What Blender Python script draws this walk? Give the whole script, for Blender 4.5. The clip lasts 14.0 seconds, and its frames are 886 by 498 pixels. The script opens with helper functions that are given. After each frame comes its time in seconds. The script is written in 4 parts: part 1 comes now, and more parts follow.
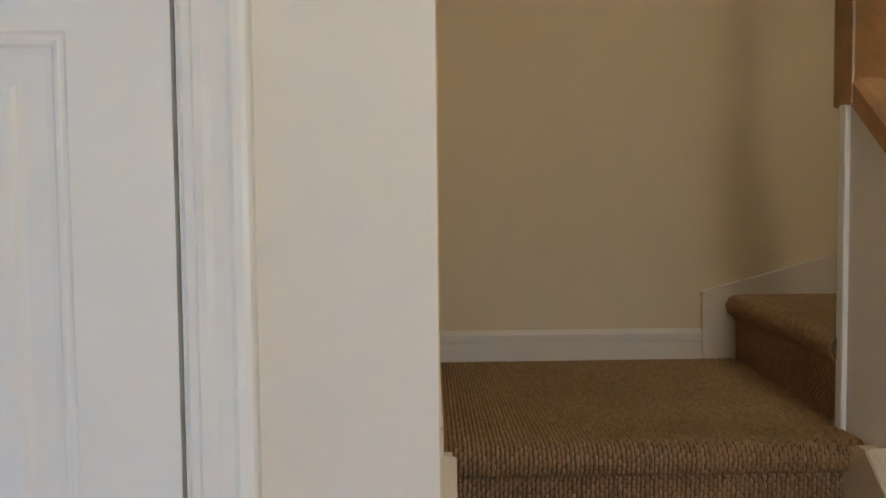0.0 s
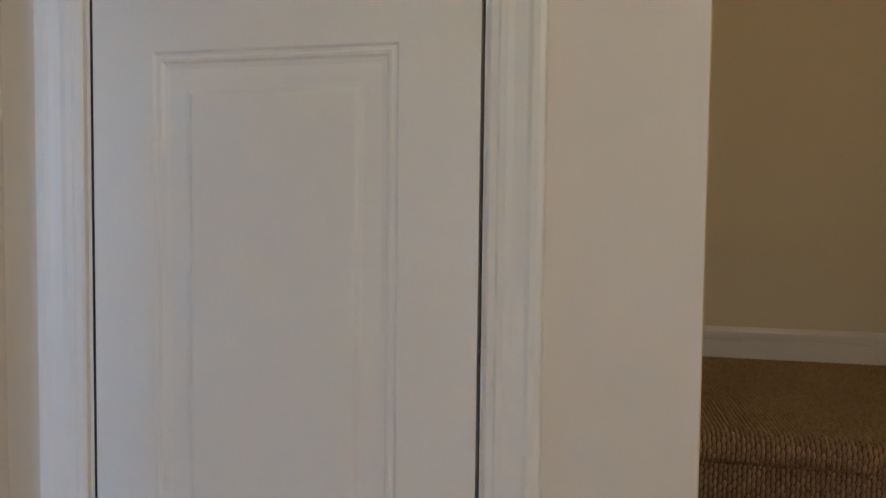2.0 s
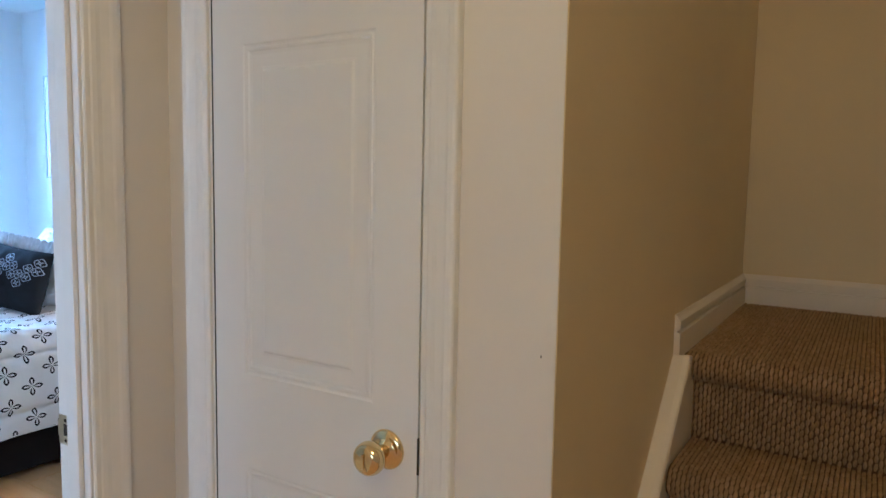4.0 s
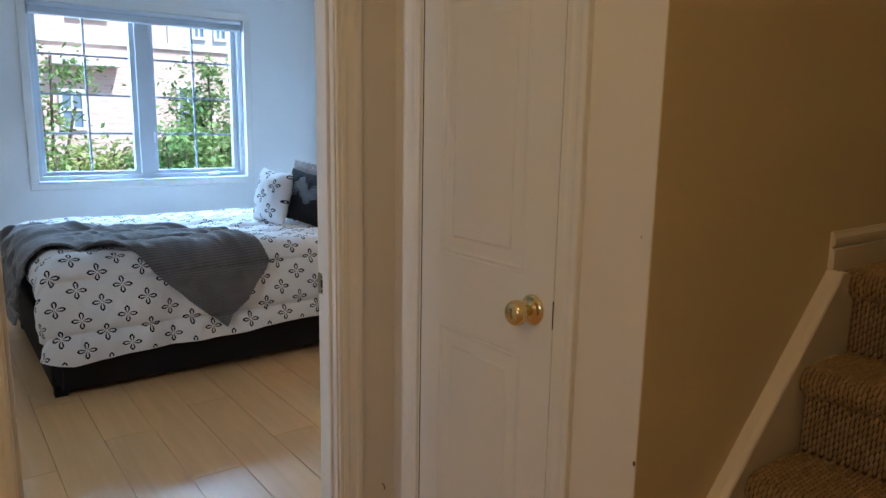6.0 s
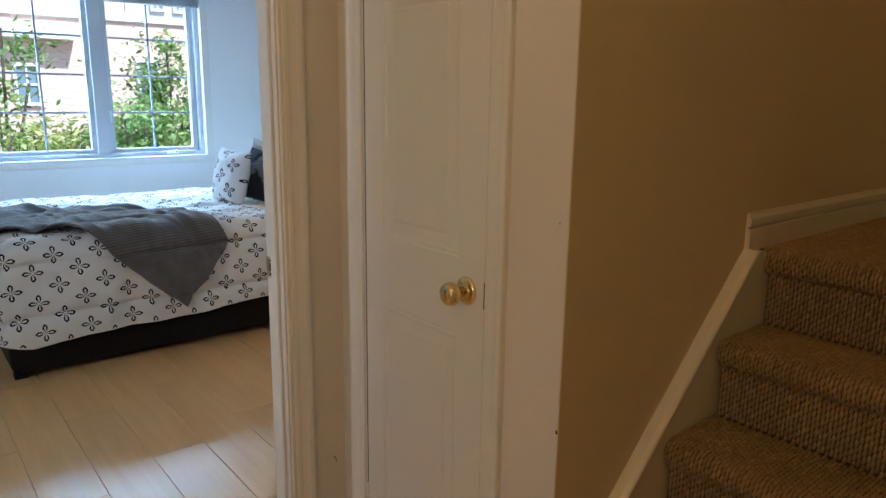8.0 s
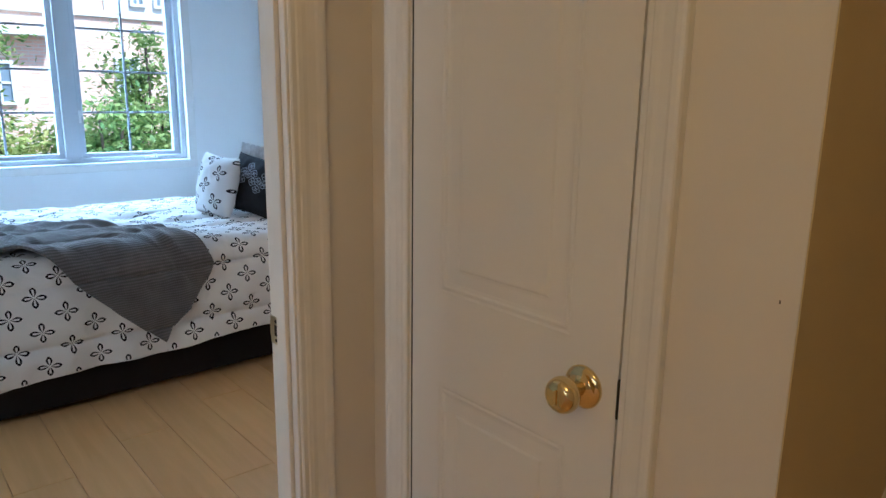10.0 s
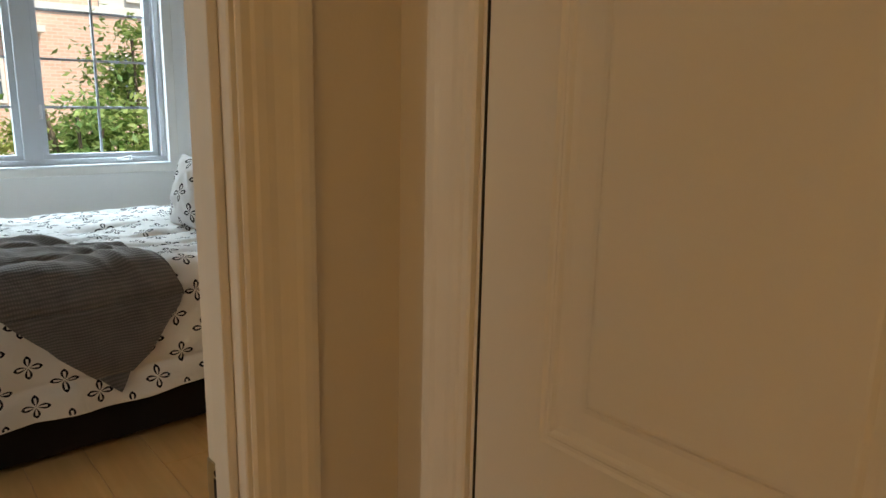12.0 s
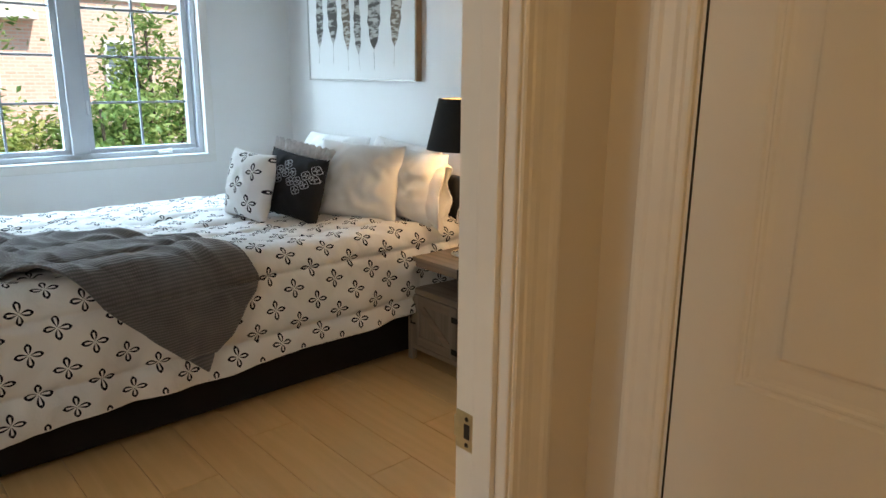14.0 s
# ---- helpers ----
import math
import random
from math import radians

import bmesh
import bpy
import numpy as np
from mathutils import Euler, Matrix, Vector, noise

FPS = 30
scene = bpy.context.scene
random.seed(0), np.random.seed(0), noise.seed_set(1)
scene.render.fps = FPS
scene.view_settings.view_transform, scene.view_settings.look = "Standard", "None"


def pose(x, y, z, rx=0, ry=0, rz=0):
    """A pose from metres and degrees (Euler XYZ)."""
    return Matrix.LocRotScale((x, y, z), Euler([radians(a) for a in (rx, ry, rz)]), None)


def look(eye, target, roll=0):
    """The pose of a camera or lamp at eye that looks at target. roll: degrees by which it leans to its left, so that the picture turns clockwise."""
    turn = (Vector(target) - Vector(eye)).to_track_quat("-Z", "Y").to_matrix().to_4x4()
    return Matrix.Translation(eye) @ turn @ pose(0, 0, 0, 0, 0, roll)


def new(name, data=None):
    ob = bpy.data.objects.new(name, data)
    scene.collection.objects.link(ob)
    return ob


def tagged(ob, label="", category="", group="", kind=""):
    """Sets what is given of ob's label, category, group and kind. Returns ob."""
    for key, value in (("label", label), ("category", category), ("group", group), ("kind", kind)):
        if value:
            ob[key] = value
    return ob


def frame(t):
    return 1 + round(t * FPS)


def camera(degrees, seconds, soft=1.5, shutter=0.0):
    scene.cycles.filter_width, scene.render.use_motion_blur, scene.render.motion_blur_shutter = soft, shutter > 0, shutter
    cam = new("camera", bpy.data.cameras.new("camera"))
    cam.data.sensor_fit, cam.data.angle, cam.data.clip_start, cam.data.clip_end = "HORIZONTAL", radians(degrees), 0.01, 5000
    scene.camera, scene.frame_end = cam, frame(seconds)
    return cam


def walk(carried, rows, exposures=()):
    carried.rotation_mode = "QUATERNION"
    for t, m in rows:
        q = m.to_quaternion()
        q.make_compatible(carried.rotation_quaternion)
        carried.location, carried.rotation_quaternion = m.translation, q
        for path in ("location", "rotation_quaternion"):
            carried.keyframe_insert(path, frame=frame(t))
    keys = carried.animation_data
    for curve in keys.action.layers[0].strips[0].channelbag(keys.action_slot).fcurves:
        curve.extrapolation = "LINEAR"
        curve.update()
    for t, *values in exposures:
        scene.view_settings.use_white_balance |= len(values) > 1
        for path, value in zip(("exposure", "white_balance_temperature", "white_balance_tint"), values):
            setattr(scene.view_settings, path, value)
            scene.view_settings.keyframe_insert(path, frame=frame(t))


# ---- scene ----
cam = camera(65.1, 14.0)
PATH = [
    (0, (0.803, -0.596, 1.428), (0.838, 1.402, 1.341), -0.6),
    (0.5, (0.769, -0.626, 1.403), (0.524, 1.357, 1.322), 0.1),
    (1, (0.712, -0.676, 1.413), (0.386, 1.295, 1.319), 0.4),
    (1.5, (0.725, -0.691, 1.412), (0.273, 1.254, 1.304), 0.6),
    (2, (0.701, -0.716, 1.405), (0.282, 1.238, 1.313), 0.7),
    (4.3, (1.277, -0.871, 1.345), (0.108, 0.738, 1.13), 1.1),
    (4.5, (1.35, -0.856, 1.338), (0.11, 0.696, 1.108), 1.1),
    (5, (1.478, -0.87, 1.333), (0.052, 0.508, 1.072), 1.0),
    (5.5, (1.507, -0.926, 1.316), (-0.048, 0.299, 1.029), 1.1),
    (6, (1.534, -0.989, 1.308), (-0.041, 0.191, 0.952), 1.0),
    (6.5, (1.587, -0.998, 1.319), (0.017, 0.175, 0.917), 0.9),
    (7, (1.628, -0.996, 1.335), (0.064, 0.177, 0.914), 0.7),
    (7.5, (1.662, -0.999, 1.33), (0.118, 0.2, 0.91), 0.8),
    (8, (1.635, -0.975, 1.349), (0.124, 0.263, 0.918), 0.8),
    (8.2, (1.611, -0.956, 1.341), (0.113, 0.299, 0.915), 0.9),
    (10.3, (1.042, -0.756, 1.339), (-0.44, 0.516, 0.904), 0.9),
    (10.5, (1.007, -0.751, 1.341), (-0.473, 0.523, 0.911), 1.1),
    (11, (0.848, -0.65, 1.332), (-0.633, 0.622, 0.895), 0.8),
    (11.5, (0.663, -0.516, 1.336), (-0.82, 0.756, 0.908), 1.4),
    (12, (0.572, -0.427, 1.29), (-0.917, 0.84, 0.866), 1.2),
    (12.5, (0.612, -0.43, 1.297), (-0.864, 0.845, 0.854), 0.9),
    (13, (0.613, -0.526, 1.318), (-0.862, 0.743, 0.854), 1.1),
    (13.5, (0.589, -0.729, 1.337), (-0.883, 0.538, 0.859), 0.7),
    (14, (0.545, -0.772, 1.354), (-0.907, 0.518, 0.876), 0.5),
]
EXPOSURES = [(0.0, 1.68, 3750, 6), (0.5, 1.28, 3780, 6), (1.5, 1.06, 3980, 6), (2.2, 1.03, 4000, 6), (4.3, 1.32, 4230, 6), (5.0, 1.08, 4400, 6), (5.5, 0.72, 4700, 7), (6.5, 0.52, 5400, 9),
             (7.2, 0.56, 5500, 9), (8.2, 0.62, 5200, 7), (10.3, 0.60, 5000, 7), (11.2, 0.15, 4900, 7), (11.6, 0.20, 5400, 8), (12.0, 0.12, 7400, 10), (12.5, 0.08, 6500, 9), (13.0, 0.22, 6300, 9), (13.5, 0.35, 6300, 8), (14.0, 0.45, 6500, 8)]
walk(cam, [(t, look(eye, target, roll)) for t, eye, target, roll in PATH], EXPOSURES)


# ---- light ----
world = bpy.data.worlds.new("sky")
scene.world = world
world.use_nodes = True
SUN_DIR = Vector((0.56, 0.22, 0.80)).normalized()
sky = world.node_tree.nodes.new("ShaderNodeTexSky")
sky.sky_type, sky.sun_disc = "NISHITA", False
sky.sun_elevation = math.asin(SUN_DIR.z)
sky.sun_rotation = math.atan2(SUN_DIR.x, SUN_DIR.y)
world.node_tree.links.new(sky.outputs[0], world.node_tree.nodes["Background"].inputs[0])
world.node_tree.nodes["Background"].inputs[1].default_value = 0.15


def lamp(name, kind, energy, colour, m, **more):
    data = bpy.data.lights.new(name, kind)
    data.energy, data.color = energy, colour
    ob = new(name, data)
    ob.matrix_world = m
    return ob


sun = lamp("sun", "SUN", 5.0, (1.0, 0.95, 0.87), look(SUN_DIR * 30, (0, 0, 0)))
sun.data.angle = radians(0.55)
sky_bed = lamp("bedroom_window_light", "AREA", 245, (0.60, 0.81, 1.0), look((-5.0, 0.35, 3.05), (-1.4, 0.3, 0.5)))
sky_bed.data.shape, sky_bed.data.size, sky_bed.data.size_y = "RECTANGLE", 2.6, 1.3
sky_side = lamp("bedroom_sky_light", "AREA", 70, (0.64, 0.83, 1.0), look((-4.75, -1.35, 1.75), (-2.6, 1.4, 1.2)))
sky_side.data.shape, sky_side.data.size, sky_side.data.size_y = "RECTANGLE", 1.1, 1.5
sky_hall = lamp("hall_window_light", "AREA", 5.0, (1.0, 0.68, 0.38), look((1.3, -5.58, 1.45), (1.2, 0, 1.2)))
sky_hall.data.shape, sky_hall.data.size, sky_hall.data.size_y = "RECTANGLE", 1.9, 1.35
hall_bulb = lamp("hall_bulb", "POINT", 12.0, (1.0, 0.60, 0.20), pose(1.35, -1.6, 2.16))
hall_bulb.data.shadow_soft_size = 0.22
stair_bulb = lamp("stair_bulb", "POINT", 8.0, (1.0, 0.70, 0.34), pose(2.3, 0.75, 4.42))
stair_bulb.data.shadow_soft_size = 0.16
# added fill lamp: brightens the door side of the bed and the floor
fill_near = lamp("bedroom_fill_light", "AREA", 6.2, (1.0, 0.95, 0.88), look((-0.47, -2.47, 1.45), (-1.6, 0.3, 0.8)))
fill_near.data.shape, fill_near.data.size, fill_near.data.size_y = "RECTANGLE", 0.5, 1.1
bulb = lamp("bulb", "POINT", 3.2, (1.0, 0.62, 0.30), pose(-1.80, 1.45, 1.12))
bulb.data.shadow_soft_size = 0.03


# ---- materials ----
def material(name, colour, rough=0.5, metal=0.0, vary=0.0, vscale=3.0, grain=0.0, gscale=80.0, bump=0.0, bscale=200.0, spec=0.5):
    """Plain surface with broad variation, fine grain and relief, in metres."""
    m = bpy.data.materials.new(name)
    m.use_nodes = True
    nt = m.node_tree
    b = nt.nodes["Principled BSDF"]
    b.inputs["Roughness"].default_value, b.inputs["Metallic"].default_value = rough, metal
    b.inputs["Specular IOR Level"].default_value = spec
    co = nt.nodes.new("ShaderNodeTexCoord").outputs["Object"]
    rgb = nt.nodes.new("ShaderNodeRGB")
    rgb.outputs[0].default_value = (*colour, 1)
    out = rgb.outputs[0]
    for amount, scale in ((vary, vscale), (grain, gscale)):
        if amount:
            n = nt.nodes.new("ShaderNodeTexNoise")
            n.inputs["Scale"].default_value, n.inputs["Detail"].default_value = scale, 4
            nt.links.new(co, n.inputs["Vector"])
            r = nt.nodes.new("ShaderNodeMapRange")
            r.inputs[1].default_value, r.inputs[2].default_value = 0.3, 0.7
            r.inputs[3].default_value, r.inputs[4].default_value = 1 - amount, 1 + amount
            nt.links.new(n.outputs[0], r.inputs[0])
            mul = nt.nodes.new("ShaderNodeVectorMath")
            mul.operation = "MULTIPLY"
            nt.links.new(out, mul.inputs[0])
            nt.links.new(r.outputs[0], mul.inputs[1])
            out = mul.outputs[0]
    nt.links.new(out, b.inputs["Base Color"])
    if bump:
        n = nt.nodes.new("ShaderNodeTexNoise")
        n.inputs["Scale"].default_value, n.inputs["Detail"].default_value = bscale, 3
        nt.links.new(co, n.inputs["Vector"])
        bp = nt.nodes.new("ShaderNodeBump")
        bp.inputs["Strength"].default_value, bp.inputs["Distance"].default_value = bump, 0.002
        nt.links.new(n.outputs[0], bp.inputs["Height"])
        nt.links.new(bp.outputs[0], b.inputs["Normal"])
    return m


def math_node(nt, op, a, b=None):
    n = nt.nodes.new("ShaderNodeMath")
    n.operation = op
    for k, v in enumerate((a, b)):
        if v is None:
            continue
        if isinstance(v, (int, float)):
            n.inputs[k].default_value = v
        else:
            nt.links.new(v, n.inputs[k])
    return n.outputs[0]


def mix_colours(nt, fac, a, b):
    n = nt.nodes.new("ShaderNodeMix")
    n.data_type = "RGBA"
    nt.links.new(fac, n.inputs[0])
    for k, v in ((6, a), (7, b)):
        if isinstance(v, tuple):
            n.inputs[k].default_value = (*v, 1)
        else:
            nt.links.new(v, n.inputs[k])
    return n.outputs[2]


wall_paint = material("wall_paint", (0.74, 0.70, 0.64), 0.62, vary=0.035, vscale=1.6, bump=0.10, bscale=260)
stair_paint = material("stair_paint", (0.645, 0.518, 0.28), 0.62, vary=0.04, vscale=1.6, bump=0.12, bscale=240)
bed_paint = material("bedroom_paint", (0.84, 0.84, 0.83), 0.6, vary=0.025, vscale=1.4, bump=0.10, bscale=260)
ceil_paint = material("ceiling_paint", (0.82, 0.82, 0.80), 0.8, vary=0.03, bump=0.2)
trim_paint = material("trim_paint", (0.80, 0.785, 0.75), 0.34, vary=0.03, vscale=2.2, grain=0.015, gscale=30, bump=0.05, bscale=90)
door_paint = material("door_paint", (0.80, 0.79, 0.77), 0.36, vary=0.025, vscale=2.5, bump=0.06, bscale=120)
# white stair trim; the stairwell's warm, dim light is put into this tan
warm_lit_trim = material("trim_in_warm_light", (0.68, 0.585, 0.42), 0.4, vary=0.03, vscale=2.2, bump=0.05, bscale=90)
vinyl = material("white_vinyl", (0.80, 0.82, 0.84), 0.35, vary=0.02)
# white sashes seen against the light: their shade is put into this grey
backlit_vinyl = material("backlit_vinyl", (0.56, 0.585, 0.62), 0.4, vary=0.03)
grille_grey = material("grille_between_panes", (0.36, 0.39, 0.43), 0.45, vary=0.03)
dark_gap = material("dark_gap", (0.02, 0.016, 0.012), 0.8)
brass = material("polished_brass", (0.78, 0.62, 0.30), 0.07, 1.0, vary=0.08, vscale=40)
steel = material("strike_brass", (0.62, 0.56, 0.42), 0.3, 1.0, vary=0.1, vscale=60)
chrome = material("chrome", (0.85, 0.85, 0.86), 0.08, 1.0)
rail_wood = material("oak_varnish", (0.32, 0.165, 0.035), 0.35, vary=0.25, vscale=9, grain=0.12, gscale=60)
black_vinyl = material("black_upholstery", (0.007, 0.0065, 0.007), 0.6, vary=0.2, vscale=8, spec=0.25, bump=0.25, bscale=300)
black_cloth = material("black_cloth", (0.010, 0.010, 0.013), 0.9, vary=0.2, vscale=20, bump=0.4, bscale=500)
white_linen = material("white_linen", (0.82, 0.81, 0.80), 0.85, vary=0.03, vscale=6, bump=0.25, bscale=600)
silver_cloth = material("silver_thread", (0.42, 0.43, 0.48), 0.55, vary=0.2, vscale=60, bump=0.3, bscale=700)
ruffle_cloth = material("grey_ruffle", (0.66, 0.65, 0.67), 0.8, vary=0.15, vscale=30)
mattress_cloth = material("mattress_ticking", (0.6, 0.62, 0.66), 0.9, vary=0.05)
iron = material("black_iron", (0.02, 0.019, 0.018), 0.5, 0.6, bump=0.2, bscale=150)
shade_cloth = material("black_shade", (0.012, 0.012, 0.013), 0.85, vary=0.1, vscale=40, bump=0.3, bscale=500)
shade_inside = material("shade_lining", (0.75, 0.62, 0.42), 0.6)
canvas = material("canvas", (0.83, 0.83, 0.81), 0.75, vary=0.02, bump=0.2, bscale=500)
frame_wood = material("frame_wood", (0.30, 0.19, 0.10), 0.5, vary=0.2, vscale=12)
frame_silver = material("frame_silver", (0.55, 0.54, 0.52), 0.4, 0.5)
blind_white = material("blind_slat", (0.72, 0.75, 0.80), 0.4)
wire_white = material("shelf_wire", (0.8, 0.79, 0.76), 0.35)
soil = material("soil", (0.10, 0.085, 0.06), 0.95, vary=0.3, vscale=0.7, grain=0.3, gscale=9)
roofing = material("roof_shingle", (0.10, 0.09, 0.085), 0.9, vary=0.2, vscale=2)
white_trim_far = material("far_trim", (0.75, 0.75, 0.73), 0.6, vary=0.05)
far_glass = material("far_window_glass", (0.20, 0.26, 0.32), 0.08)
bark = material("bark", (0.12, 0.085, 0.06), 0.9, vary=0.3, vscale=14, bump=0.5, bscale=60)


def glass_material():
    m = bpy.data.materials.new("window_glass")
    m.use_nodes = True
    nt = m.node_tree
    b = nt.nodes["Principled BSDF"]
    b.inputs["Transmission Weight"].default_value = 1.0
    b.inputs["Roughness"].default_value = 0.0
    b.inputs["IOR"].default_value = 1.02
    b.inputs["Base Color"].default_value = (0.97, 0.99, 0.985, 1)
    return m


glass = glass_material()


def carpet_material(name, low, high):
    """Loop-pile carpet yarn: every loop has a tone of its own, with fine fuzz."""
    m = bpy.data.materials.new(name)
    m.use_nodes = True
    nt = m.node_tree
    b = nt.nodes["Principled BSDF"]
    b.inputs["Roughness"].default_value = 0.95
    b.inputs["Specular IOR Level"].default_value = 0.1
    co = nt.nodes.new("ShaderNodeTexCoord").outputs["Object"]
    geo = nt.nodes.new("ShaderNodeNewGeometry")
    yarn = mix_colours(nt, geo.outputs["Random Per Island"], low, high)
    worn = nt.nodes.new("ShaderNodeTexNoise")
    worn.inputs["Scale"].default_value, worn.inputs["Detail"].default_value = 4, 4
    nt.links.new(co, worn.inputs["Vector"])
    fuzz = nt.nodes.new("ShaderNodeTexNoise")
    fuzz.inputs["Scale"].default_value = 420
    nt.links.new(co, fuzz.inputs["Vector"])
    tone = math_node(nt, "ADD", math_node(nt, "ADD", math_node(nt, "MULTIPLY", worn.outputs[0], 0.4), math_node(nt, "MULTIPLY", fuzz.outputs[0], 0.5)), 0.55)
    mul = nt.nodes.new("ShaderNodeVectorMath")
    mul.operation = "MULTIPLY"
    nt.links.new(yarn, mul.inputs[0])
    nt.links.new(tone, mul.inputs[1])
    nt.links.new(mul.outputs[0], b.inputs["Base Color"])
    bp = nt.nodes.new("ShaderNodeBump")
    bp.inputs["Strength"].default_value, bp.inputs["Distance"].default_value = 0.5, 0.0015
    nt.links.new(fuzz.outputs[0], bp.inputs["Height"])
    nt.links.new(bp.outputs[0], b.inputs["Normal"])
    return m


carpet = carpet_material("carpet_backing", (0.10, 0.062, 0.030), (0.12, 0.076, 0.038))
carpet_yarn = carpet_material("loop_carpet", (0.275, 0.170, 0.070), (0.35, 0.226, 0.100))


def wood_material(name, light, dark, rough, along, grain=1.0, per_piece=0.12):
    """Wood with the grain along an axis (0 x, 1 y, 2 z); pieces differ a little in tone."""
    m = bpy.data.materials.new(name)
    m.use_nodes = True
    nt = m.node_tree
    b = nt.nodes["Principled BSDF"]
    info = nt.nodes.new("ShaderNodeObjectInfo")
    co = nt.nodes.new("ShaderNodeTexCoord").outputs["Object"]
    mp = nt.nodes.new("ShaderNodeMapping")
    sc = [26.0, 26.0, 26.0]
    sc[along] = 1.6
    mp.inputs["Scale"].default_value = sc
    nt.links.new(co, mp.inputs[0])
    add = nt.nodes.new("ShaderNodeVectorMath")
    add.operation = "ADD"
    nt.links.new(mp.outputs[0], add.inputs[0])
    nt.links.new(math_node(nt, "MULTIPLY", info.outputs["Random"], 40.0), add.inputs[1])
    n = nt.nodes.new("ShaderNodeTexNoise")
    n.inputs["Scale"].default_value, n.inputs["Detail"].default_value, n.inputs["Distortion"].default_value = 1.0, 6, 0.6
    nt.links.new(add.outputs[0], n.inputs["Vector"])
    r = nt.nodes.new("ShaderNodeMapRange")
    r.inputs[1].default_value, r.inputs[2].default_value = 0.30, 0.72
    r.inputs[4].default_value = grain
    nt.links.new(n.outputs[0], r.inputs[0])
    col = mix_colours(nt, r.outputs[0], light, dark)
    tone = math_node(nt, "ADD", math_node(nt, "MULTIPLY", info.outputs["Random"], per_piece), 1 - per_piece / 2)
    mul = nt.nodes.new("ShaderNodeVectorMath")
    mul.operation = "MULTIPLY"
    nt.links.new(col, mul.inputs[0])
    nt.links.new(tone, mul.inputs[1])
    nt.links.new(mul.outputs[0], b.inputs["Base Color"])
    b.inputs["Roughness"].default_value = rough
    bp = nt.nodes.new("ShaderNodeBump")
    bp.inputs["Strength"].default_value, bp.inputs["Distance"].default_value = 0.06, 0.001
    nt.links.new(n.outputs[0], bp.inputs["Height"])
    nt.links.new(bp.outputs[0], b.inputs["Normal"])
    return m


plank_wood = wood_material("laminate", (0.75, 0.48, 0.215), (0.65, 0.395, 0.16), 0.36, 0, 0.8, 0.10)
grey_wood = wood_material("grey_washed_wood", (0.30, 0.255, 0.21), (0.17, 0.135, 0.105), 0.6, 2, 1.0, 0.15)
grey_wood_x = wood_material("grey_washed_top", (0.33, 0.26, 0.20), (0.19, 0.145, 0.11), 0.5, 0, 1.0, 0.1)


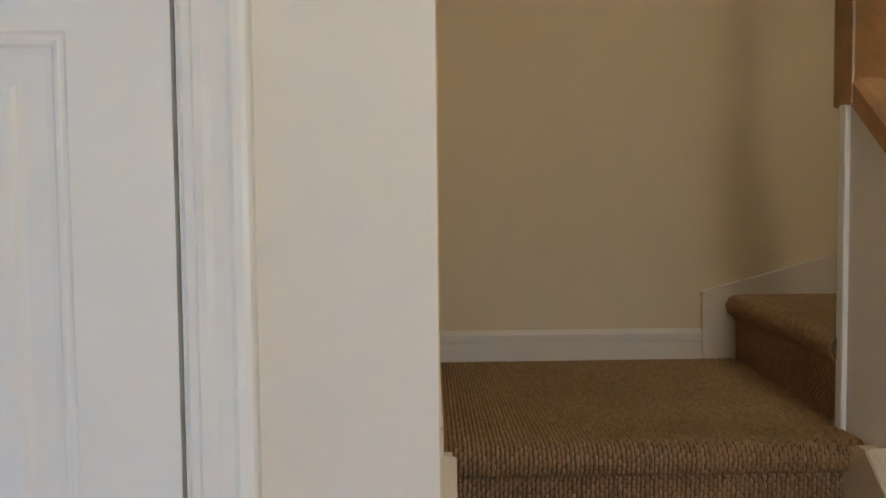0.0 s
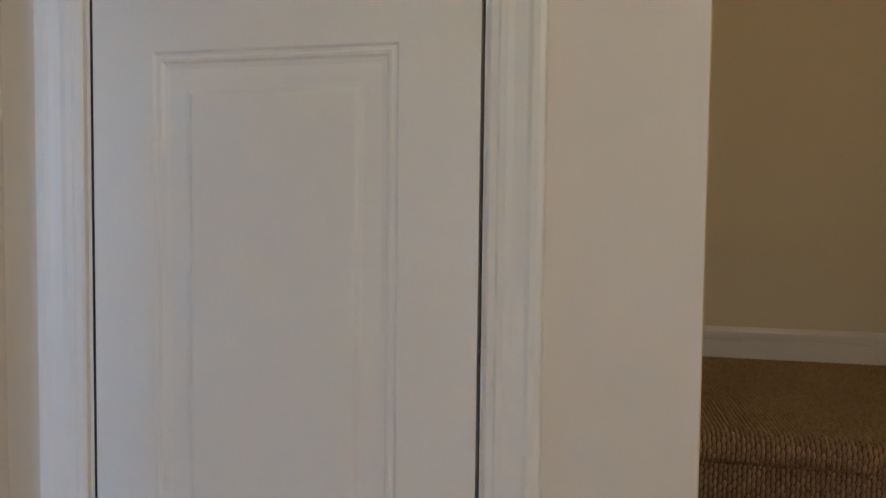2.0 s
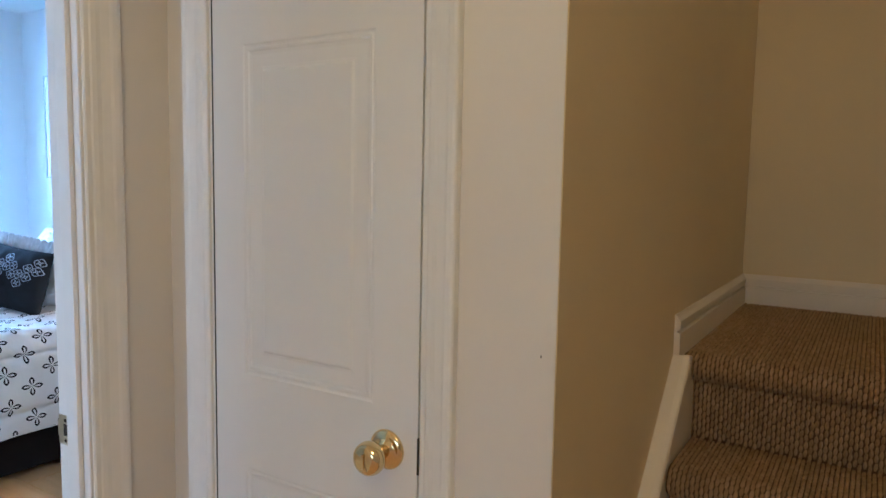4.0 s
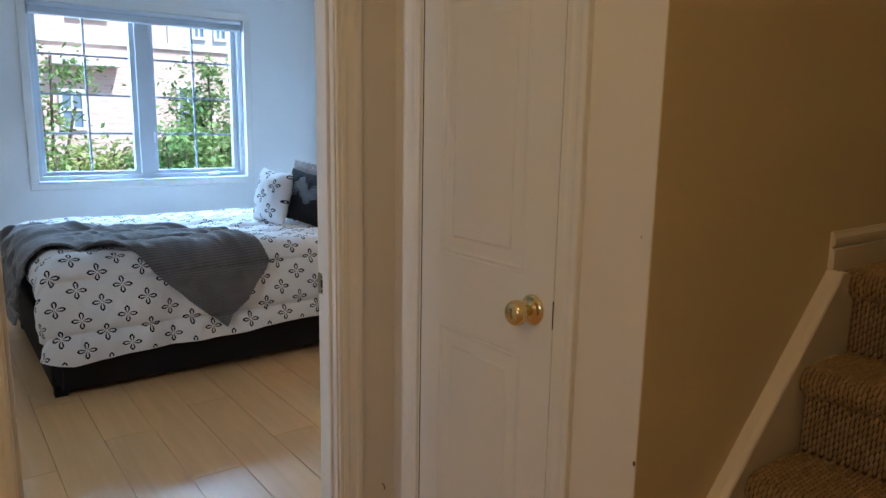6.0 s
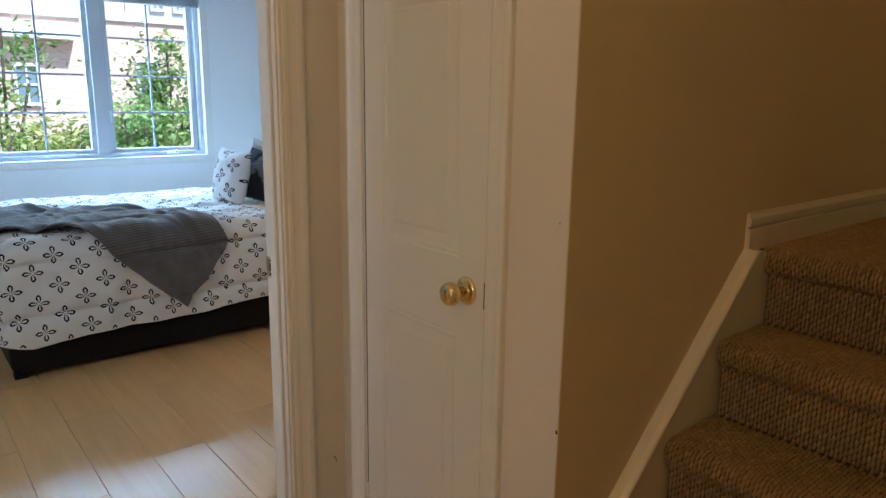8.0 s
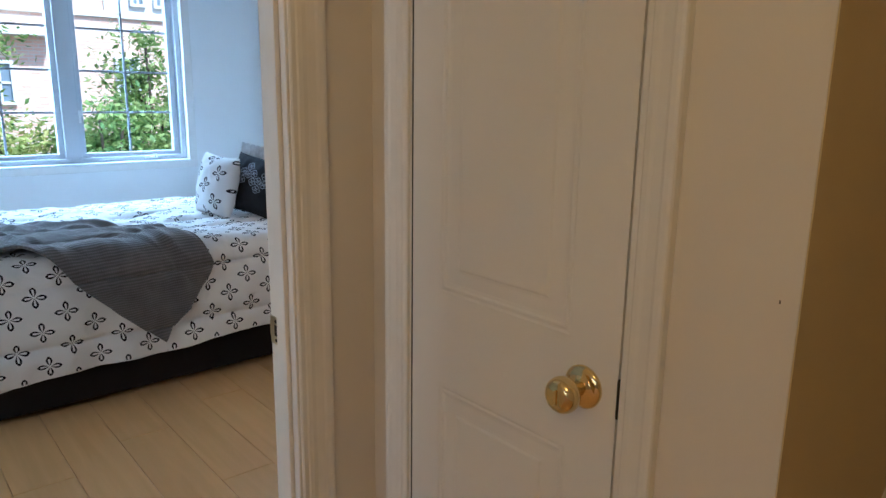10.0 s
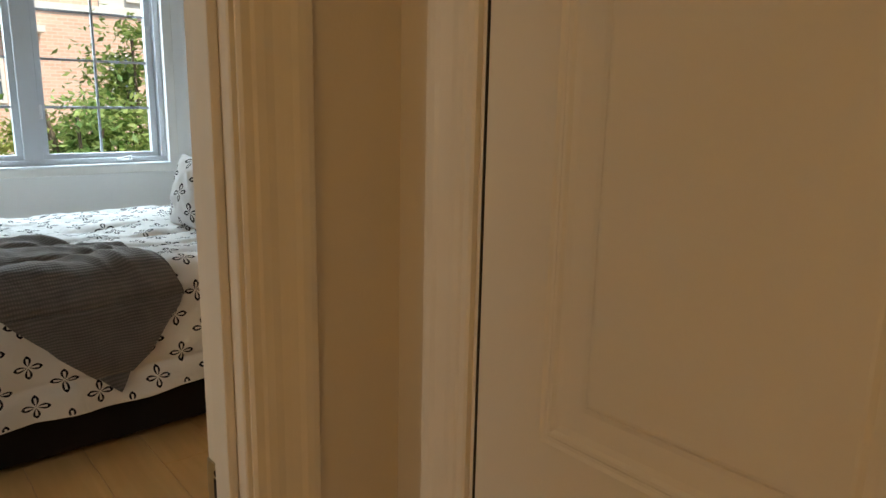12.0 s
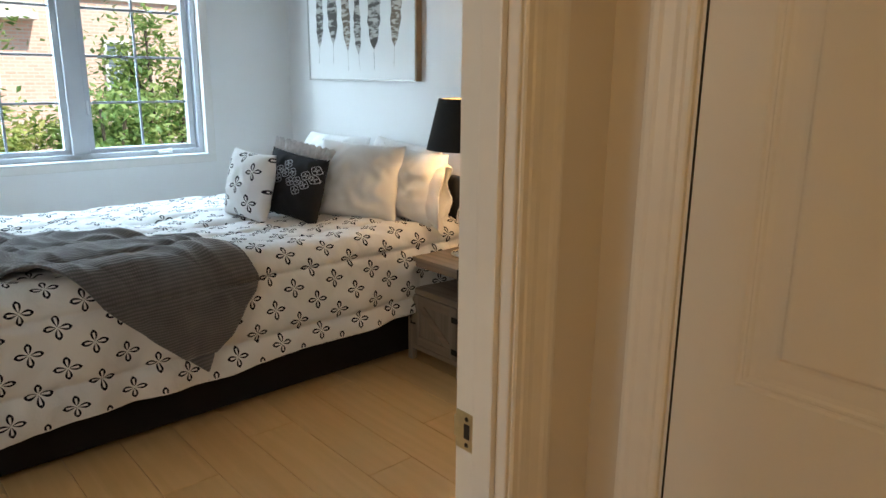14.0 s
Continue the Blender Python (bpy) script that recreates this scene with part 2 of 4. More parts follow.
def print_material(name, ground, ink, pitch, across, size, turn):
    """White cotton printed with staggered four-petalled flowers in outline, laid out by UV in metres."""
    m = bpy.data.materials.new(name)
    m.use_nodes = True
    nt = m.node_tree
    b = nt.nodes["Principled BSDF"]
    b.inputs["Roughness"].default_value = 0.9
    b.inputs["Specular IOR Level"].default_value = 0.15
    uv = nt.nodes.new("ShaderNodeTexCoord").outputs["UV"]
    sep = nt.nodes.new("ShaderNodeSeparateXYZ")
    nt.links.new(uv, sep.inputs[0])
    c, s = math.cos(turn), math.sin(turn)

    def flowers(shift_u, shift_v):
        """One lattice of flowers, every second row of the print."""
        fu = math_node(nt, "FRACT", math_node(nt, "ADD", math_node(nt, "DIVIDE", sep.outputs[0], across), shift_u))
        fv = math_node(nt, "FRACT", math_node(nt, "ADD", math_node(nt, "DIVIDE", sep.outputs[1], 2 * pitch), shift_v))
        x = math_node(nt, "MULTIPLY", math_node(nt, "SUBTRACT", fu, 0.5), across / size)
        y = math_node(nt, "MULTIPLY", math_node(nt, "SUBTRACT", fv, 0.5), 2 * pitch / size)
        xr = math_node(nt, "ABSOLUTE", math_node(nt, "ADD", math_node(nt, "MULTIPLY", x, c), math_node(nt, "MULTIPLY", y, s)))
        yr = math_node(nt, "ABSOLUTE", math_node(nt, "SUBTRACT", math_node(nt, "MULTIPLY", y, c), math_node(nt, "MULTIPLY", x, s)))
        big, small = math_node(nt, "MAXIMUM", xr, yr), math_node(nt, "MINIMUM", xr, yr)
        # a spoon-shaped pointed petal: p runs from the centre to the tip, half is its half width there
        p = math_node(nt, "MINIMUM", math_node(nt, "MAXIMUM", math_node(nt, "DIVIDE", math_node(nt, "SUBTRACT", big, 0.02), 0.49), 0.0), 1.0)
        half = math_node(nt, "MULTIPLY", math_node(nt, "MULTIPLY", math_node(nt, "POWER", p, 1.3), math_node(nt, "POWER", math_node(nt, "SUBTRACT", 1.0, p), 0.9)), 0.58)
        hollow = math_node(nt, "MULTIPLY", math_node(nt, "LESS_THAN", small, math_node(nt, "MULTIPLY", half, 0.36)), math_node(nt, "LESS_THAN", p, 0.74))
        return math_node(nt, "MULTIPLY", math_node(nt, "LESS_THAN", small, half), math_node(nt, "SUBTRACT", 1.0, hollow))

    mask = math_node(nt, "MAXIMUM", flowers(0.0, 0.25), flowers(0.5, 0.75))
    n = nt.nodes.new("ShaderNodeTexNoise")
    n.inputs["Scale"].default_value = 500
    nt.links.new(uv, n.inputs["Vector"])
    nt.links.new(mix_colours(nt, mask, ground, ink), b.inputs["Base Color"])
    crease = nt.nodes.new("ShaderNodeTexNoise")
    crease.inputs["Scale"].default_value, crease.inputs["Detail"].default_value, crease.inputs["Distortion"].default_value = 11, 4, 0.8
    nt.links.new(uv, crease.inputs["Vector"])
    bp = nt.nodes.new("ShaderNodeBump")
    bp.inputs["Strength"].default_value, bp.inputs["Distance"].default_value = 0.55, 0.016
    nt.links.new(math_node(nt, "ADD", crease.outputs[0], math_node(nt, "MULTIPLY", n.outputs[0], 0.04)), bp.inputs["Height"])
    nt.links.new(bp.outputs[0], b.inputs["Normal"])
    return m


comforter_print = print_material("printed_cotton", (0.80, 0.79, 0.78), (0.010, 0.010, 0.016), 0.0735, 0.19, 0.085, 0.05)
pillow_print = print_material("printed_pillow_cotton", (0.80, 0.79, 0.79), (0.018, 0.018, 0.026), 0.078, 0.19, 0.088, 0.22)


def throw_material():
    """Grey ribbed plush."""
    m = bpy.data.materials.new("grey_plush")
    m.use_nodes = True
    nt = m.node_tree
    b = nt.nodes["Principled BSDF"]
    b.inputs["Roughness"].default_value = 0.9
    b.inputs["Specular IOR Level"].default_value = 0.1
    b.inputs["Sheen Weight"].default_value = 0.5
    uv = nt.nodes.new("ShaderNodeTexCoord").outputs["UV"]
    w = nt.nodes.new("ShaderNodeTexWave")
    w.bands_direction = "Y"
    w.inputs["Scale"].default_value, w.inputs["Distortion"].default_value, w.inputs["Detail"].default_value = 30, 1.0, 2
    nt.links.new(uv, w.inputs["Vector"])
    dots = nt.nodes.new("ShaderNodeTexWave")
    dots.inputs["Scale"].default_value, dots.inputs["Distortion"].default_value, dots.inputs["Detail"].default_value = 38, 1.0, 2
    nt.links.new(uv, dots.inputs["Vector"])
    n = nt.nodes.new("ShaderNodeTexNoise")
    n.inputs["Scale"].default_value, n.inputs["Detail"].default_value = 9, 5
    nt.links.new(uv, n.inputs["Vector"])
    fac = math_node(nt, "ADD", math_node(nt, "MULTIPLY", math_node(nt, "MULTIPLY", w.outputs["Fac"], math_node(nt, "ADD", math_node(nt, "MULTIPLY", dots.outputs["Fac"], 0.5), 0.5)), 0.36), math_node(nt, "MULTIPLY", n.outputs[0], 0.55))
    nt.links.new(mix_colours(nt, fac, (0.050, 0.046, 0.046), (0.25, 0.235, 0.235)), b.inputs["Base Color"])
    bp = nt.nodes.new("ShaderNodeBump")
    bp.inputs["Strength"].default_value, bp.inputs["Distance"].default_value = 0.8, 0.006
    nt.links.new(fac, bp.inputs["Height"])
    nt.links.new(bp.outputs[0], b.inputs["Normal"])
    return m


plush = throw_material()


def feather_material(name, light, dark, scale):
    m = bpy.data.materials.new(name)
    m.use_nodes = True
    nt = m.node_tree
    b = nt.nodes["Principled BSDF"]
    b.inputs["Roughness"].default_value = 0.8
    co = nt.nodes.new("ShaderNodeTexCoord").outputs["Object"]
    n = nt.nodes.new("ShaderNodeTexNoise")
    n.inputs["Scale"].default_value, n.inputs["Detail"].default_value = scale, 3
    mp = nt.nodes.new("ShaderNodeMapping")
    mp.inputs["Scale"].default_value = (0.6, 0.6, 2.0)
    mp.inputs["Rotation"].default_value = (0, 0.5, 0)
    nt.links.new(co, mp.inputs[0])
    nt.links.new(mp.outputs[0], n.inputs["Vector"])
    r = nt.nodes.new("ShaderNodeMapRange")
    r.inputs[1].default_value, r.inputs[2].default_value = 0.44, 0.56
    nt.links.new(n.outputs[0], r.inputs[0])
    nt.links.new(mix_colours(nt, r.outputs[0], light, dark), b.inputs["Base Color"])
    return m


feather_grey = feather_material("feather_grey", (0.50, 0.48, 0.44), (0.10, 0.09, 0.08), 26)
feather_brown = feather_material("feather_brown", (0.55, 0.50, 0.43), (0.16, 0.12, 0.085), 34)


def brick_material():
    m = bpy.data.materials.new("far_brick")
    m.use_nodes = True
    nt = m.node_tree
    b = nt.nodes["Principled BSDF"]
    b.inputs["Roughness"].default_value = 0.9
    co = nt.nodes.new("ShaderNodeTexCoord").outputs["Object"]
    sep = nt.nodes.new("ShaderNodeSeparateXYZ")
    nt.links.new(co, sep.inputs[0])
    cmb = nt.nodes.new("ShaderNodeCombineXYZ")
    nt.links.new(math_node(nt, "ADD", sep.outputs[0], sep.outputs[1]), cmb.inputs[0])
    nt.links.new(sep.outputs[2], cmb.inputs[1])
    br = nt.nodes.new("ShaderNodeTexBrick")
    br.inputs["Color1"].default_value = (0.70, 0.43, 0.33, 1)
    br.inputs["Color2"].default_value = (0.78, 0.54, 0.43, 1)
    br.inputs["Mortar"].default_value = (0.66, 0.60, 0.54, 1)
    br.inputs["Scale"].default_value = 1.0
    br.inputs["Mortar Size"].default_value = 0.01
    br.inputs["Brick Width"].default_value, br.inputs["Row Height"].default_value = 0.22, 0.075
    nt.links.new(cmb.outputs[0], br.inputs["Vector"])
    nt.links.new(br.outputs[0], b.inputs["Base Color"])
    return m


far_brick = brick_material()


def leaf_material(name, a, c):
    m = bpy.data.materials.new(name)
    m.use_nodes = True
    nt = m.node_tree
    b = nt.nodes["Principled BSDF"]
    b.inputs["Roughness"].default_value = 0.5
    geo = nt.nodes.new("ShaderNodeNewGeometry")
    col = mix_colours(nt, geo.outputs["Random Per Island"], a, c)
    nt.links.new(col, b.inputs["Base Color"])
    tr = nt.nodes.new("ShaderNodeBsdfTranslucent")
    nt.links.new(col, tr.inputs[0])
    mx = nt.nodes.new("ShaderNodeMixShader")
    mx.inputs[0].default_value = 0.45
    nt.links.new(b.outputs[0], mx.inputs[1])
    nt.links.new(tr.outputs[0], mx.inputs[2])
    nt.links.new(mx.outputs[0], nt.nodes["Material Output"].inputs[0])
    return m


leaf_green = leaf_material("leaves_green", (0.10, 0.20, 0.045), (0.40, 0.48, 0.16))
leaf_yellow = leaf_material("leaves_yellow_green", (0.22, 0.30, 0.06), (0.58, 0.56, 0.20))


# ---- building helpers ----
def finish(bm, smooth=False):
    bmesh.ops.recalc_face_normals(bm, faces=bm.faces)
    if smooth:
        for f in bm.faces:
            f.smooth = True


def part(name, bm, mat, parent=None, label="", smooth=False):
    """Links a bmesh as one mesh object, under a thing or a part."""
    finish(bm, smooth)
    me = bpy.data.meshes.new(name)
    bm.to_mesh(me)
    bm.free()
    me.materials.append(mat)
    ob = new(name, me)
    if parent is not None:
        ob.parent = parent
    if label:
        tagged(ob, label)
    return ob


def thing(name, label, category, group="", at=(0, 0, 0), rot=0.0):
    ob = new(name)
    ob.empty_display_size = 0.1
    ob.matrix_world = pose(*at, 0, 0, rot)
    return tagged(ob, label, category, group)


def box(x0, y0, z0, x1, y1, z1, bevel=0.0, seg=2, bm=None):
    b = bmesh.new()
    bmesh.ops.create_cube(b, size=1)
    for v in b.verts:
        v.co = ((x0 + x1) / 2 + v.co.x * (x1 - x0), (y0 + y1) / 2 + v.co.y * (y1 - y0), (z0 + z1) / 2 + v.co.z * (z1 - z0))
    if bevel:
        bmesh.ops.bevel(b, geom=list(b.edges), offset=bevel, segments=seg, profile=0.6, affect="EDGES")
    if bm is None:
        return b
    join(bm, b)
    return bm


def join(bm, other, m=None):
    me = bpy.data.meshes.new("tmp")
    if m is not None:
        other.transform(m)
    other.to_mesh(me)
    other.free()
    bm.from_mesh(me)
    bpy.data.meshes.remove(me)
    return bm


def moved(bm, m):
    bm.transform(m)
    return bm


def lathe(profile, seg=32):
    """Turns (radius, height) pairs about z."""
    bm = bmesh.new()
    rings = []
    for r, z in profile:
        if r < 1e-5:
            rings.append([bm.verts.new((0, 0, z))])
        else:
            rings.append([bm.verts.new((r * math.cos(2 * math.pi * k / seg), r * math.sin(2 * math.pi * k / seg), z)) for k in range(seg)])
    for a, b in zip(rings, rings[1:]):
        for k in range(seg):
            j = (k + 1) % seg
            if len(a) == 1 and len(b) > 1:
                bm.faces.new((a[0], b[k], b[j]))
            elif len(b) == 1 and len(a) > 1:
                bm.faces.new((a[k], a[j], b[0]))
            elif len(a) > 1:
                bm.faces.new((a[k], a[j], b[j], b[k]))
    return bm


def extrude(profile, origin, u, v, w, length):
    """A closed profile of (a, b) in the directions u and v, drawn out along w."""
    bm = bmesh.new()
    o, u, v, w = Vector(origin), Vector(u), Vector(v), Vector(w)
    lo = [bm.verts.new(o + a * u + b * v) for a, b in profile]
    hi = [bm.verts.new(o + a * u + b * v + w * length) for a, b in profile]
    n = len(profile)
    for k in range(n):
        bm.faces.new((lo[k], lo[(k + 1) % n], hi[(k + 1) % n], hi[k]))
    bm.faces.new(lo)
    bm.faces.new(hi)
    return bm


def tube(points, r, seg=8):
    """A round bar through points."""
    bm = bmesh.new()
    pts = [Vector(p) for p in points]
    rings = []
    for k, p in enumerate(pts):
        d = (pts[min(k + 1, len(pts) - 1)] - pts[max(k - 1, 0)]).normalized()
        a = d.orthogonal().normalized() if abs(d.z) > 0.9 else d.cross(Vector((0, 0, 1))).normalized()
        b = d.cross(a)
        rings.append([bm.verts.new(p + r * (a * math.cos(2 * math.pi * j / seg) + b * math.sin(2 * math.pi * j / seg))) for j in range(seg)])
    for a, b in zip(rings, rings[1:]):
        for j in range(seg):
            i = (j + 1) % seg
            bm.faces.new((a[j], a[i], b[i], b[j]))
    bm.faces.new(rings[0])
    bm.faces.new(rings[-1])
    return bm


def structure(name, bm, mat, label, category):
    return tagged(part(name, bm, mat), label, category, kind="structure")


# ---- large structure ----
TOP = 2.44
XW, YH = -3.848, 1.708          # bedroom window wall and head wall, inner faces
JY0, JY1 = -0.895, -0.180       # bedroom doorway, jamb faces
CX, LY = 0.81, 1.54             # stair wall face, landing back wall face
LZ, RISE, RUN, NOSE = 0.985, 0.197, 0.190, 0.715

# bedroom / hall partition with its doorway
bm = box(-0.088, JY1 + 0.018, 0, 0, YH + 0.1, TOP)
box(-0.088, -5.6, 0, 0, JY0 - 0.018, TOP, bm=bm)
box(-0.088, JY0 - 0.018, 2.06, 0, JY1 + 0.018, TOP, bm=bm)
structure("wall_partition", bm, wall_paint, "cream painted wall between hallway and bedroom", "wall")
# closet wall with its opening
bm = box(0, 0, 0, 0.104, 0.09, TOP)
box(0.606, 0, 0, CX - 0.0015, 0.09, TOP, bm=bm)
box(0.104, 0, 2.045, 0.606, 0.09, TOP, bm=bm)
structure("wall_closet", bm, wall_paint, "narrow white wall around the linen closet door", "wall")
bm = box(CX - 0.085, 0.0015, 0, CX, LY, TOP)
structure("wall_stair", bm, stair_paint, "beige painted wall beside the carpeted stairs", "wall")
structure("wall_landing", box(-0.0, LY, 0, 4.2, LY + 0.12, TOP), stair_paint, "beige painted wall behind the stair landing", "wall")
structure("wall_closet_back", box(0, 0.60, 0, CX - 0.09, 0.66, TOP), wall_paint, "back wall of the linen closet", "wall")
structure("wall_head", box(XW - 0.2, YH, 0, -0.088, YH + 0.12, TOP), bed_paint, "white bedroom wall behind the headboard", "wall")
# unseen near wall; its opening is made up to let the fill lamp in
bm = box(XW - 0.2, -2.5, 0, -0.78, -2.4, TOP)
box(-0.18, -2.5, 0, -0.088, -2.4, TOP, bm=bm)
box(-0.78, -2.5, 0, -0.18, -2.4, 0.85, bm=bm)
box(-0.78, -2.5, 2.05, -0.18, -2.4, TOP, bm=bm)
structure("wall_bedroom_near", bm, bed_paint, "white bedroom wall out of view, with an opening added for the fill lamp", "wall")
structure("wall_bedroom_inner", box(-0.0915, JY1 + 0.10, 0, -0.088, YH, TOP), bed_paint, "white painted bedroom side of the partition", "wall")
WY0, WY1, WZ0, WZ1 = -0.370, 1.083, 0.862, 2.055
bm = box(XW - 0.2, -2.4, 0, XW, WY0, TOP)
box(XW - 0.2, WY1, 0, XW, YH, TOP, bm=bm)
box(XW - 0.2, WY0, 0, XW, WY1, WZ0, bm=bm)
box(XW - 0.2, WY0, WZ1, XW, WY1, TOP, bm=bm)
structure("wall_window", bm, bed_paint, "white bedroom wall with the window opening", "wall")
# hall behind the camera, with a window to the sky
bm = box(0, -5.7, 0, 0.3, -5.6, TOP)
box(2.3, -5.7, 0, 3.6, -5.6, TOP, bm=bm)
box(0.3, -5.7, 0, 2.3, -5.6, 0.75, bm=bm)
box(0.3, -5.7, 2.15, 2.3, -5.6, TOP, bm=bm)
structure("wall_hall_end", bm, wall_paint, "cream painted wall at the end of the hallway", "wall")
structure("wall_hall_side", box(3.5, -5.6, 0, 3.6, LY, TOP), wall_paint, "cream painted wall on the far side of the hallway", "wall")
structure("wall_under_stair", box(1.78, -0.02, 0, 3.5, 0.08, TOP), wall_paint, "cream painted wall beside the stairs", "wall")
bm = box(XW - 0.2, -5.7, TOP, 4.2, 0.0, TOP + 0.12)
box(XW - 0.2, 0.0, TOP, CX - 0.085, YH + 0.12, TOP + 0.12, bm=bm)
box(3.5, 0.0, TOP, 4.2, YH + 0.12, TOP + 0.12, bm=bm)
box(CX - 0.085, LY, TOP, 3.5, YH + 0.12, TOP + 0.12, bm=bm)
structure("ceiling", bm, ceil_paint, "white painted ceiling", "ceiling")
# the stairwell goes on up to the next floor
UP = 4.75
bm = box(CX - 0.085, -0.10, TOP + 0.121, CX, LY, UP)
box(CX, -0.10, TOP + 0.121, 3.5, 0.0, UP, bm=bm)
box(CX - 0.085, LY, TOP + 0.121, 3.5, LY + 0.12, UP, bm=bm)
box(3.5, -0.10, TOP + 0.121, 3.6, LY + 0.12, UP, bm=bm)
structure("wall_stairwell", bm, stair_paint, "beige painted walls of the upper stairwell", "wall")
structure("ceiling_stairwell", box(CX - 0.085, -0.10, UP, 3.6, LY + 0.12, UP + 0.12), ceil_paint, "white painted ceiling over the stairwell", "ceiling")
# roof out of view, added to block the sun; low so shrubs stay lit
bm = box(XW - 0.6, -6.1, TOP + 0.14, 4.6, -0.12, TOP + 0.26)
box(XW - 0.6, -0.12, TOP + 0.14, CX - 0.10, YH + 0.5, TOP + 0.26, bm=bm)
box(3.62, -0.12, TOP + 0.14, 4.6, YH + 0.5, TOP + 0.26, bm=bm)
box(CX - 0.10, LY + 0.13, TOP + 0.14, 3.62, YH + 0.5, TOP + 0.26, bm=bm)
structure("roof", bm, roofing, "unseen dark roof added low over the house to block the sun", "roof")


def skirting(name, origin, along, out, length, parent=None, h=0.095, mat=None):
    prof = [(0, 0), (0.013, 0), (0.013, h - 0.040), (0.006, h - 0.0385), (0.006, h - 0.034), (0.0120, h - 0.0325), (0.0125, h - 0.022), (0.0125, h - 0.014), (0.007, h - 0.006), (0.004, h), (0, h)]
    ob = part(name, extrude(prof, origin, out, (0, 0, 1), along, length), mat or trim_paint, parent)
    return tagged(ob, "white moulded baseboard along the wall", "baseboard", kind="structure")


CASING = [(0, 0), (0, 0.006), (0.003, 0.008), (0.010, 0.0086), (0.013, 0.0104), (0.020, 0.0113), (0.027, 0.0109), (0.034, 0.0119), (0.041, 0.0133), (0.046, 0.0155), (0.053, 0.0160), (0.058, 0.0150), (0.060, 0.012), (0.060, 0)]


def casing(name, origin, across, out, height, parent, width=0.060):
    k = width / 0.060
    return part(name, extrude([(a * k, b) for a, b in CASING], origin, across, out, (0, 0, 1), height), trim_paint, parent)


# bedroom door frame
frame_bed = tagged(new("door_1"), "white painted bedroom doorway with moulded casing, door swung out of sight", "doorway", kind="structure")
part("far_jamb", box(-0.092, JY1, 0, 0.003, JY1 + 0.018, 2.04, 0.0015, 1), trim_paint, frame_bed)
part("near_jamb", box(-0.092, JY0 - 0.018, 0, 0.003, JY0, 2.04, 0.0015, 1), trim_paint, frame_bed)
part("head_jamb", box(-0.092, JY0, 2.022, 0.003, JY1, 2.04), trim_paint, frame_bed)
part("door_stop", box(-0.050, JY1 - 0.010, 0, -0.015, JY1, 2.02, 0.003), trim_paint, frame_bed)
part("door_stop", box(-0.050, JY0, 0, -0.015, JY0 + 0.010, 2.02, 0.003), trim_paint, frame_bed)
casing("far_casing", (0, JY1 + 0.006, 0), (0, 1, 0), (1, 0, 0), 2.05, frame_bed, 0.068)
casing("near_casing", (0, JY0 - 0.006, 0), (0, -1, 0), (1, 0, 0), 2.05, frame_bed, 0.068)
part("head_casing", box(0, JY0 - 0.075, 2.05, 0.016, JY1 + 0.075, 2.118, 0.003), trim_paint, frame_bed)
plate = part("strike_plate", box(-0.090, JY1 - 0.0022, 0.862, -0.058, JY1, 0.918, 0.0008, 1), steel, frame_bed, "brass strike plate with two screws")
part("strike_hole", box(-0.073, JY1 - 0.0030, 0.880, -0.062, JY1 - 0.0022, 0.902, 0.0003, 1), dark_gap, plate)
part("strike_lip", box(-0.0945, JY1 - 0.0010, 0.876, -0.088, JY1 + 0.004, 0.906, 0.0005, 1), steel, plate)
for z in (0.871, 0.909):
    part("screw", moved(lathe([(0, 0), (0.0035, 0), (0.003, 0.0010), (0, 0.0012)], 10), pose(-0.068, JY1 - 0.0022, z, 90)), dark_gap, plate)

# closet door frame
frame_cl = tagged(new("door_frame"), "white moulded casing around the closet door", "door frame", kind="structure")
part("left_jamb", box(0.104, 0.0, 0, 0.1220, 0.09, 2.04), trim_paint, frame_cl)
# dark strip that paints the shade of the gap along the hinge edge
part("seam", box(0.1220, 0.0006, 0.008, 0.1244, 0.050, 2.03), dark_gap, frame_cl, "dark strip standing in for the shade in the hinge-side gap")
part("right_jamb", box(0.5895, 0.0, 0, 0.606, 0.09, 2.04), trim_paint, frame_cl)
part("head_jamb", box(0.1215, 0.0, 2.034, 0.5895, 0.09, 2.045), trim_paint, frame_cl)
part("stop", box(0.1215, 0.052, 0, 0.135, 0.085, 2.03), trim_paint, frame_cl)
part("stop", box(0.576, 0.052, 0, 0.5895, 0.085, 2.03), trim_paint, frame_cl)
casing("left_casing", (0.1175, 0, 0), (-1, 0, 0), (0, -1, 0), 2.05, frame_cl)
casing("right_casing", (0.594, 0, 0), (1, 0, 0), (0, -1, 0), 2.05, frame_cl)
part("head_casing", box(0.055, -0.016, 2.05, 0.656, 0, 2.112, 0.003), trim_paint, frame_cl)
part("latch_plate", box(0.5857, -0.0012, 0.902, 0.5888, 0.020, 0.960), dark_gap, frame_cl)

# closet door: a moulded leaf with three panels
PANELS = ((0.235, 0.823), (1.000, 1.590), (1.700, 1.905))
PX0, PX1, DX0, DX1, DY = 0.203, 0.497, 0.1247, 0.5848, 0.0015


